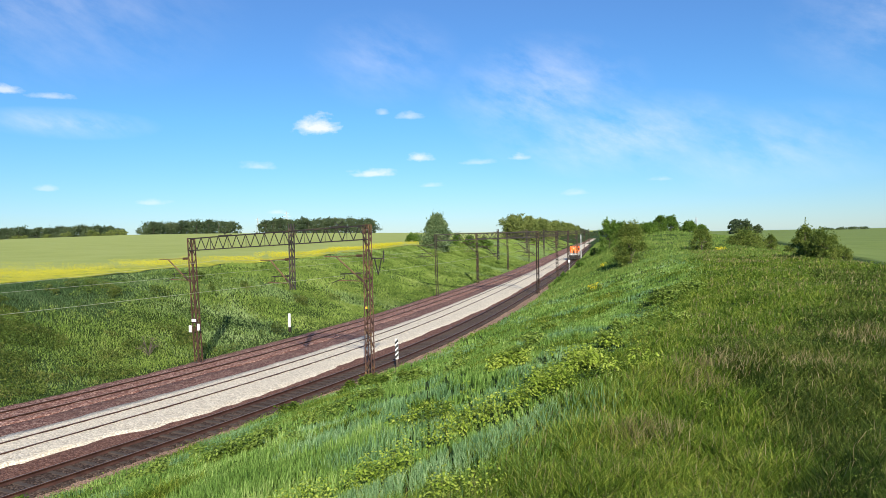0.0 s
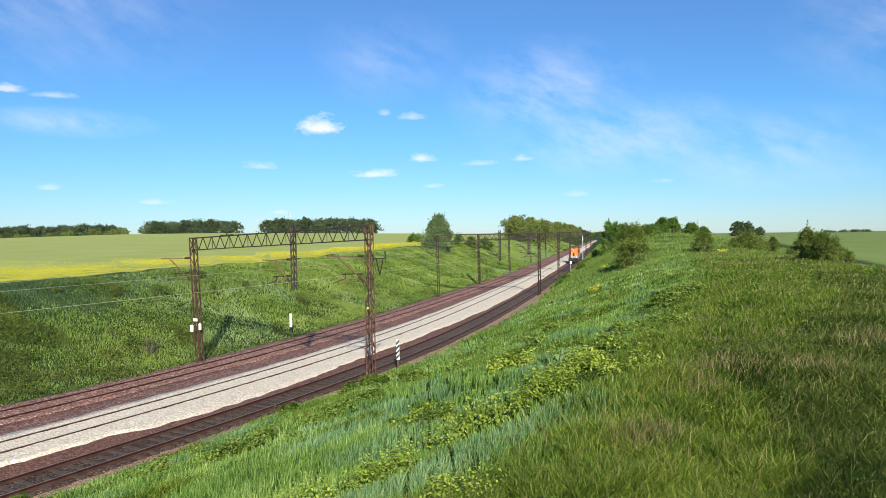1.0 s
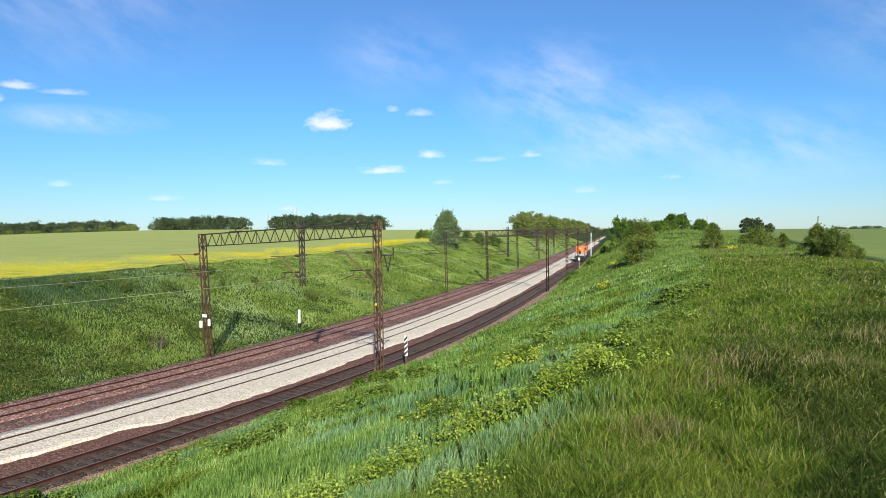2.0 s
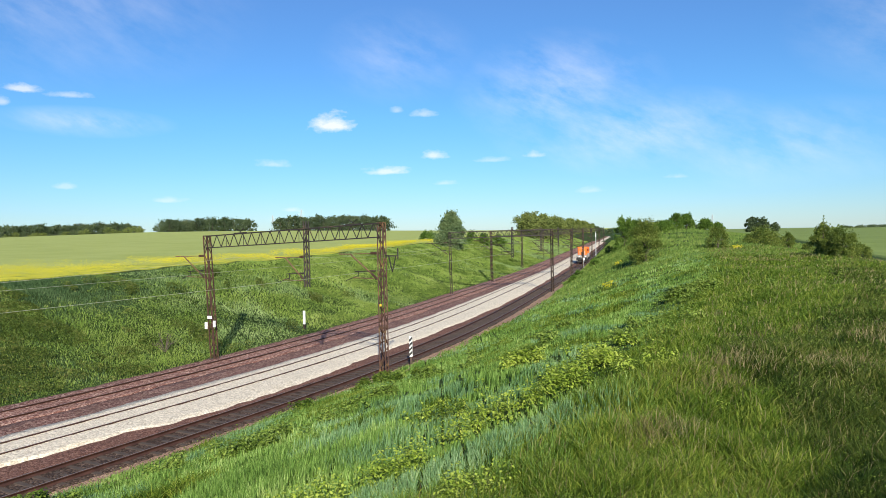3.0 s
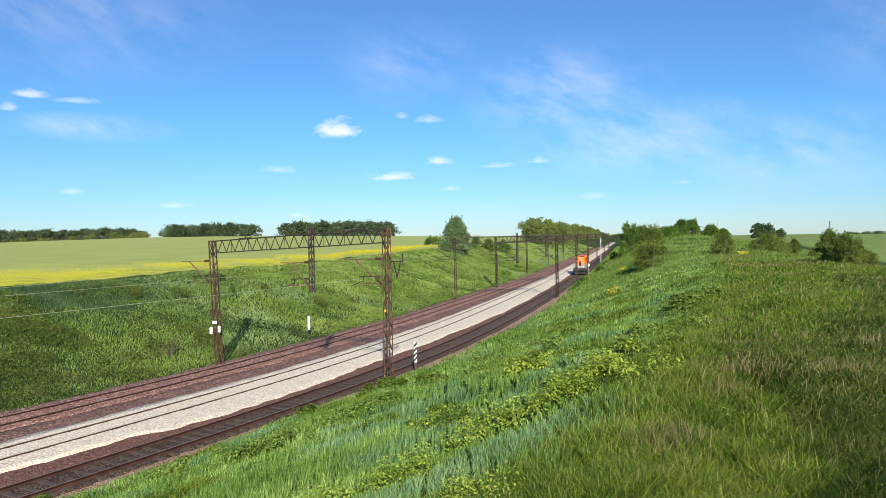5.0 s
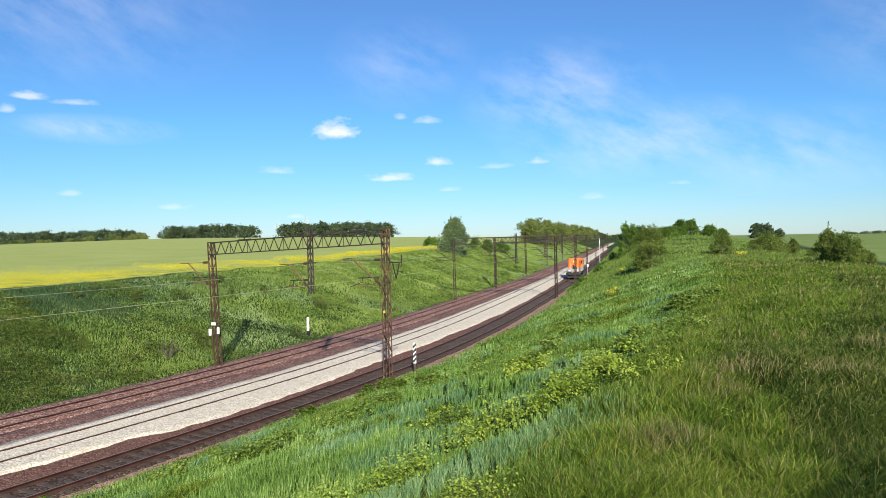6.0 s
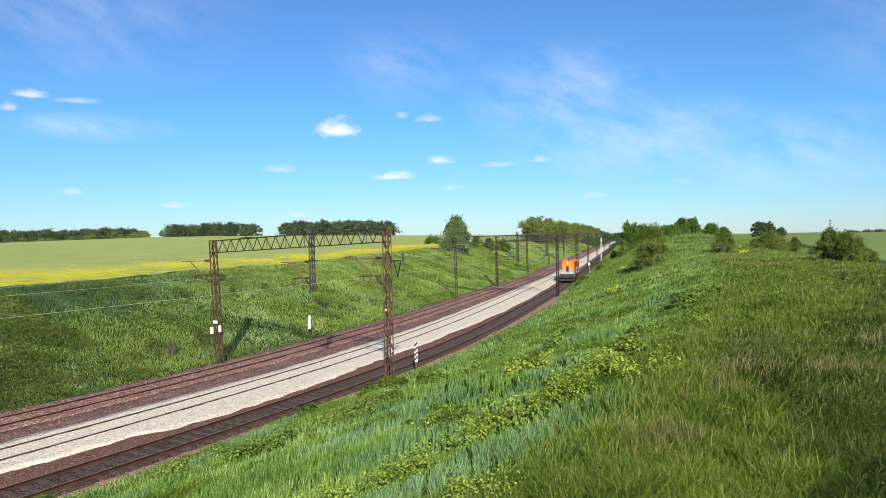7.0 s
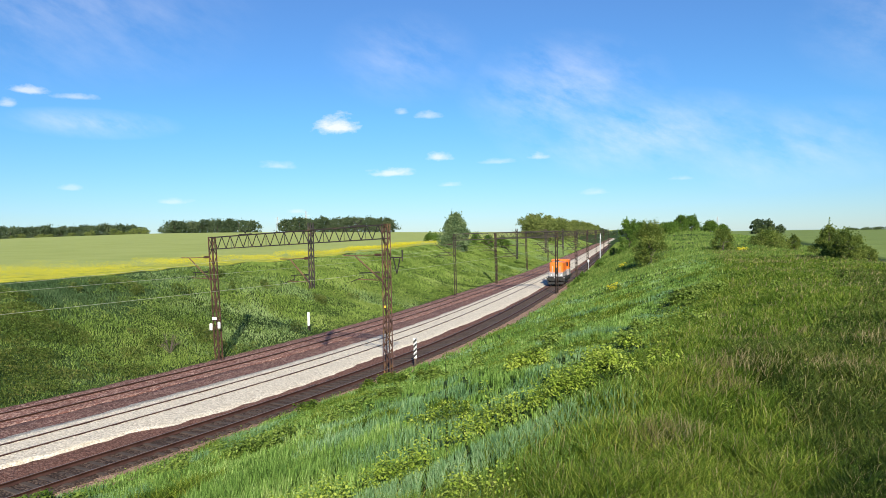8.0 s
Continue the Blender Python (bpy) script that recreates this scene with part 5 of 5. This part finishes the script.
# ---- line-side things ----
def marker_posts():
    p = along(42.3, -9.0)
    z = float(height(np.array([p.x]), np.array([p.y]))[0])
    m = Matrix.Translation((p.x, p.y, z)) @ Matrix.Rotation(-heading(42), 4, "Z")
    a = tagged(new("kilometre_post", None), "slim white line-side post standing in the bank grass", "post")
    part("post", Shape().box((-0.10, -0.08, 0.42), (0.10, 0.08, 1.6), m, 0.03), PAINT_WHITE, a)
    part("foot", Shape().box((-0.09, -0.07, -0.3), (0.09, 0.07, 0.42), m), SLEEPER, a)
    p = along(30.45, 6.75)
    m = Matrix.Translation((p.x, p.y, -0.3)) @ Matrix.Rotation(-0.15, 4, "Z")
    b = tagged(new("striped_marker_post", None), "black and white striped marker post beside the track", "post")
    part("post", Shape().box((-0.10, -0.05, 0.75), (0.10, 0.05, 2.05), m, 0.02), PAINT_WHITE, b)
    part("foot", Shape().box((-0.07, -0.04, -0.2), (0.07, 0.04, 0.75), m), SLEEPER, b)
    st = Shape()
    for k in range(4):
        z = 0.76 + 0.30 * k
        n = len(st.v)
        st.v += [tuple(m @ Vector(q)) for q in ((-0.102, -0.056, z), (0.102, -0.056, z + 0.22), (0.102, -0.056, z + 0.40), (-0.102, -0.056, z + 0.18),
                                                (-0.102, -0.048, z), (0.102, -0.048, z + 0.22), (0.102, -0.048, z + 0.40), (-0.102, -0.048, z + 0.18))]
        st.f += [tuple(n + i for i in q) for q in ((0, 1, 2, 3), (7, 6, 5, 4), (0, 4, 5, 1), (1, 5, 6, 2), (2, 6, 7, 3), (3, 7, 4, 0))]
    part("stripe", st, PAINT_BLACK, b, "slanting black stripes")
    # slim signal mast further on
    p = along(198.0, 6.6)
    c = tagged(new("signal_mast", None), "slim pale grey signal mast beside the track", "signal mast")
    part("mast", Shape().rod((p.x, p.y, -0.4), (p.x, p.y, 7.4), 0.075, 0.065, 10), GALVANISED, c)
    part("signal_head", Shape().box((-0.15, -0.1, 5.7), (0.15, 0.1, 6.9), Matrix.Translation((p.x, p.y, 0)), 0.05), GALVANISED, c)
    part("ladder", Shape().bar((p.x - 0.15, p.y + 0.3, 0), (p.x - 0.15, p.y + 0.25, 5.5), 0.04).bar((p.x + 0.15, p.y + 0.3, 0), (p.x + 0.15, p.y + 0.25, 5.5), 0.04), GALVANISED, c)
    p = along(137.5, 6.0)
    d = tagged(new("line_side_sign", None), "small white sign on a thin post beside the track", "sign")
    part("post", Shape().rod((p.x + 0.45, p.y - 0.5, -0.3), (p.x + 0.45, p.y - 0.5, 2.2), 0.05, None, 8), GALVANISED, d)
    part("sign_plate", Shape().box((-0.18, -0.02, 1.65), (0.18, 0.02, 2.2), Matrix.Translation((p.x + 0.45, p.y - 0.57, 0)), 0.01), PAINT_WHITE, d)


def pylon(x, y, tall, label):
    z0 = float(height(np.array([x]), np.array([y]))[0])
    g = tagged(new("power_pylon", None), label, "power pylon", "distant power pylons")
    m = Shape()
    w = tall * 0.09
    def at(k, a, b):
        q = w * (1 - k) ** 1.3 + 0.35
        return (x + a * q, y + b * q, z0 + tall * k)
    for a, b in ((-1, -1), (1, -1), (1, 1), (-1, 1)):
        for i in range(6):
            m.bar(at(i / 6, a, b), at((i + 1) / 6, a, b), 0.45)
    for i in range(9):
        m.bar(at(i / 9, -1, -1), at((i + 1) / 9, 1, -1), 0.16)
        m.bar(at(i / 9, 1, -1), at((i + 1) / 9, -1, -1), 0.16)
    part("mast", m, GALVANISED, g)
    for k, hw in ((0.66, 0.13), (0.78, 0.17), (0.90, 0.11)):
        part("crossarm", Shape().bar((x - tall * hw, y, z0 + tall * k), (x + tall * hw, y, z0 + tall * k), 0.35)
             .bar((x - tall * hw, y, z0 + tall * k), (x, y, z0 + tall * (k + 0.05)), 0.2).bar((x + tall * hw, y, z0 + tall * k), (x, y, z0 + tall * (k + 0.05)), 0.2), GALVANISED, g)


# ---- locomotive ----
LOCO_SIZE = 0.92


def locomotive():
    """Hood shunter, 10.7 m long; drawn at 11.6 m and reduced; local y runs from its front buffers back, z from the rail top."""
    g = tagged(new("locomotive", None), "orange and light grey diesel shunting locomotive running on the track", "locomotive")
    fr = part("underframe", Shape().box((-1.5, 0.55, 0.95), (1.5, 11.1, 1.42), None, 0.06), CHASSIS, g)
    part("buffer_beam", Shape().box((-1.52, 0.40, 0.72), (1.52, 0.62, 1.5), None, 0.04), CHASSIS, fr)
    for x in (-1.45, -0.3, 1.3):
        part("warning_stripe", Shape().box((x, 0.385, 1.25), (x + 0.15, 0.40, 1.45)), LIGHT_GREY, fr, "light warning stripe")
    part("snow_plough", Shape().box((-1.3, 0.45, 0.22), (1.3, 0.7, 0.6), None, 0.04), CHASSIS, fr)
    for x in (-0.875, 0.875):
        part("buffer", Shape().rod((x, 0.42, 1.05), (x, 0.1, 1.05), 0.10, None, 12).rod((x, 0.1, 1.05), (x, 0.02, 1.05), 0.26, 0.24, 16), CHASSIS, fr)
        part("buffer", Shape().rod((x, 11.1, 1.05), (x, 11.5, 1.05), 0.10, None, 12).rod((x, 11.5, 1.05), (x, 11.6, 1.05), 0.26, 0.24, 16), CHASSIS, fr)
    part("coupling", Shape().box((-0.1, 0.15, 0.9), (0.1, 0.45, 1.05)).box((-0.06, 0.2, 0.5), (0.06, 0.3, 0.9)), CHASSIS, fr)
    # long front hood, grey below and orange above
    hood = part("hood", Shape().box((-1.12, 1.3, 2.15), (1.12, 6.6, 3.85), None, 0.16), ORANGE, g)
    part("nose_grille", Shape().box((-0.24, 1.262, 1.95), (0.24, 1.31, 2.95)), CHASSIS, hood, "dark radiator grille on the nose")
    part("hood_skirt", Shape().box((-1.14, 1.28, 1.42), (1.14, 6.6, 2.15)), LIGHT_GREY, g)
    for k in range(4):
        part("hood_door", Shape().box((1.118, 1.6 + 1.13 * k, 2.2), (1.14, 2.62 + 1.13 * k, 3.45)), ORANGE, hood)
        part("hood_door", Shape().box((-1.14, 1.6 + 1.13 * k, 2.2), (-1.118, 2.62 + 1.13 * k, 3.45)), ORANGE, hood)
    for x in (-0.62, 0.62):
        part("nose_stripe", Shape().box((x - 0.06, 1.27, 2.2), (x + 0.06, 1.31, 3.2)), LIGHT_GREY, hood, "light grey stripe")
    part("exhaust", Shape().rod((0, 4.2, 3.7), (0, 4.2, 4.1), 0.22, 0.2, 12), CHASSIS, hood)
    part("fan_housing", Shape().rod((0, 2.6, 3.7), (0, 2.6, 3.92), 0.75, 0.7, 18), LIGHT_GREY, hood)
    # cab and rear hood
    cab = part("cab", Shape().box((-1.5, 6.6, 1.42), (1.5, 8.9, 3.85), None, 0.10), ORANGE, g)
    part("cab_skirt", Shape().box((-1.515, 6.59, 1.44), (1.515, 8.91, 2.45)), LIGHT_GREY, cab)
    part("cab_roof", Shape().box((-1.54, 6.5, 3.83), (1.54, 9.0, 4.10), None, 0.12), ORANGE, cab)
    for x in (-1.08, 1.08):
        w = part("window", Shape().box((x - 0.32, 6.57, 2.95), (x + 0.32, 6.61, 3.6)), GLASS, cab)
        part("frame", Shape().box((x - 0.38, 6.575, 2.88), (x + 0.38, 6.60, 2.95)).box((x - 0.38, 6.575, 3.6), (x + 0.38, 6.60, 3.67)), RED, w)
    for sx in (-1, 1):
        a, b = sorted((sx * 1.495, sx * 1.53))
        w = part("window", Shape().box((a, 6.95, 2.75), (b, 7.6, 3.55)), GLASS, cab)
        a2, b2 = sorted((sx * 1.49, sx * 1.522))
        part("frame", Shape().box((a2, 6.83, 2.65), (b2, 6.95, 3.7)).box((a2, 7.6, 2.65), (b2, 7.72, 3.7)).box((a2, 6.95, 3.55), (b2, 7.6, 3.7)), RED, w)
        part("window", Shape().box((a, 7.95, 2.75), (b, 8.65, 3.55)), GLASS, cab)
    part("rear_hood", Shape().box((-1.12, 8.9, 1.42), (1.12, 10.7, 3.5), None, 0.14), ORANGE, g)
    for x in (-0.8, 0.8):
        part("headlight", Shape().rod((x, 1.2, 1.72), (x, 1.3, 1.72), 0.085, 0.10, 14), LAMP, g)
    part("headlight", Shape().rod((0, 1.2, 3.52), (0, 1.3, 3.52), 0.085, 0.10, 14), LAMP, g)
    for sx in (-1, 1):
        rail = Shape()
        for y in (0.7, 2.6, 4.5, 6.4):
            rail.rod((sx * 1.45, y, 1.4), (sx * 1.45, y, 2.4), 0.02, None, 6)
        rail.rod((sx * 1.45, 0.7, 2.4), (sx * 1.45, 6.5, 2.4), 0.035, None, 6)
        rail.rod((sx * 1.45, 0.7, 1.9), (sx * 1.45, 6.5, 1.9), 0.016, None, 6)
        rail.rod((sx * 1.45, 0.62, 2.4), (sx * 0.5, 0.62, 2.4), 0.02, None, 6)
        rail.rod((sx * 0.5, 0.62, 1.4), (sx * 0.5, 0.62, 2.4), 0.02, None, 6)
        part("handrail", rail, LIGHT_GREY, g)
        part("footsteps", Shape().box((min(sx * 1.2, sx * 1.5), 0.8, 0.45), (max(sx * 1.2, sx * 1.5), 1.3, 0.5)).box((min(sx * 1.2, sx * 1.5), 0.8, 0.75), (max(sx * 1.2, sx * 1.5), 1.3, 0.8))
             .box((min(sx * 1.48, sx * 1.5), 0.8, 0.4), (max(sx * 1.48, sx * 1.5), 0.84, 1.0)), CHASSIS, g)
    part("fuel_tank", Shape().box((-1.3, 4.6, 0.4), (1.3, 7.0, 0.96), None, 0.1), CHASSIS, g)
    sets = []
    for c in (2.7, 8.8):
        b = part("bogie", Shape().box((-1.2, c - 1.9, 0.45), (-0.95, c + 1.9, 0.8), None, 0.04).box((0.95, c - 1.9, 0.45), (1.2, c + 1.9, 0.8), None, 0.04)
                 .box((-0.95, c - 0.3, 0.5), (0.95, c + 0.3, 0.85)), CHASSIS, g)
        for y in (c - 1.3, c + 1.3):
            w = Shape().rod((-0.9, 0, 0), (0.9, 0, 0), 0.09, None, 10)
            for sx in (-1, 1):
                w.rod((sx * 0.76, 0, 0), (sx * 0.89, 0, 0), 0.52, 0.52, 24)
                for k in range(5):
                    an = 2 * math.pi * k / 5
                    w.box((-0.02 + sx * 0.90, 0.25, -0.05), (0.02 + sx * 0.90, 0.45, 0.05), Matrix.Rotation(an, 4, "X"))
            ob = part("wheelset", w, RAIL_STEEL, g)
            sets.append((ob, y * LOCO_SIZE))
    for mesh in {o.data for o in g.children_recursive}:
        mesh.transform(Matrix.Scale(LOCO_SIZE, 4))
    return g, sets


def loco_s(t):
    """Where the front of the locomotive is along the line."""
    return 188.0 - 8.9 * t - 0.35 * t * t


rails()
overhead()
wires()
plants()
meadow()
far_bank()
marker_posts()
dead_shrub()
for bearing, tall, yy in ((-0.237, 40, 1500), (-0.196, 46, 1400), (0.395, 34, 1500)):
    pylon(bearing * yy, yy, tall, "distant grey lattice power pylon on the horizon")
LOCO, WHEELSETS = locomotive()


def motions():
    times = [k / 30 for k in range(241)]

    def place(t):
        s = loco_s(t)
        return Matrix.Translation(along(s, TRACKS["near"], 0.003)) @ Matrix.Rotation(-heading(s + 7), 4, "Z")
    walk(LOCO, [(k / 10, place(k / 10)) for k in range(81)])
    for ob, y in WHEELSETS:
        walk(ob, [(t, Matrix.Translation((0, y, 0.52 * LOCO_SIZE)) @ Matrix.Rotation(-(loco_s(t) - 188.0) / (0.52 * LOCO_SIZE), 4, "X")) for t in times])


motions()
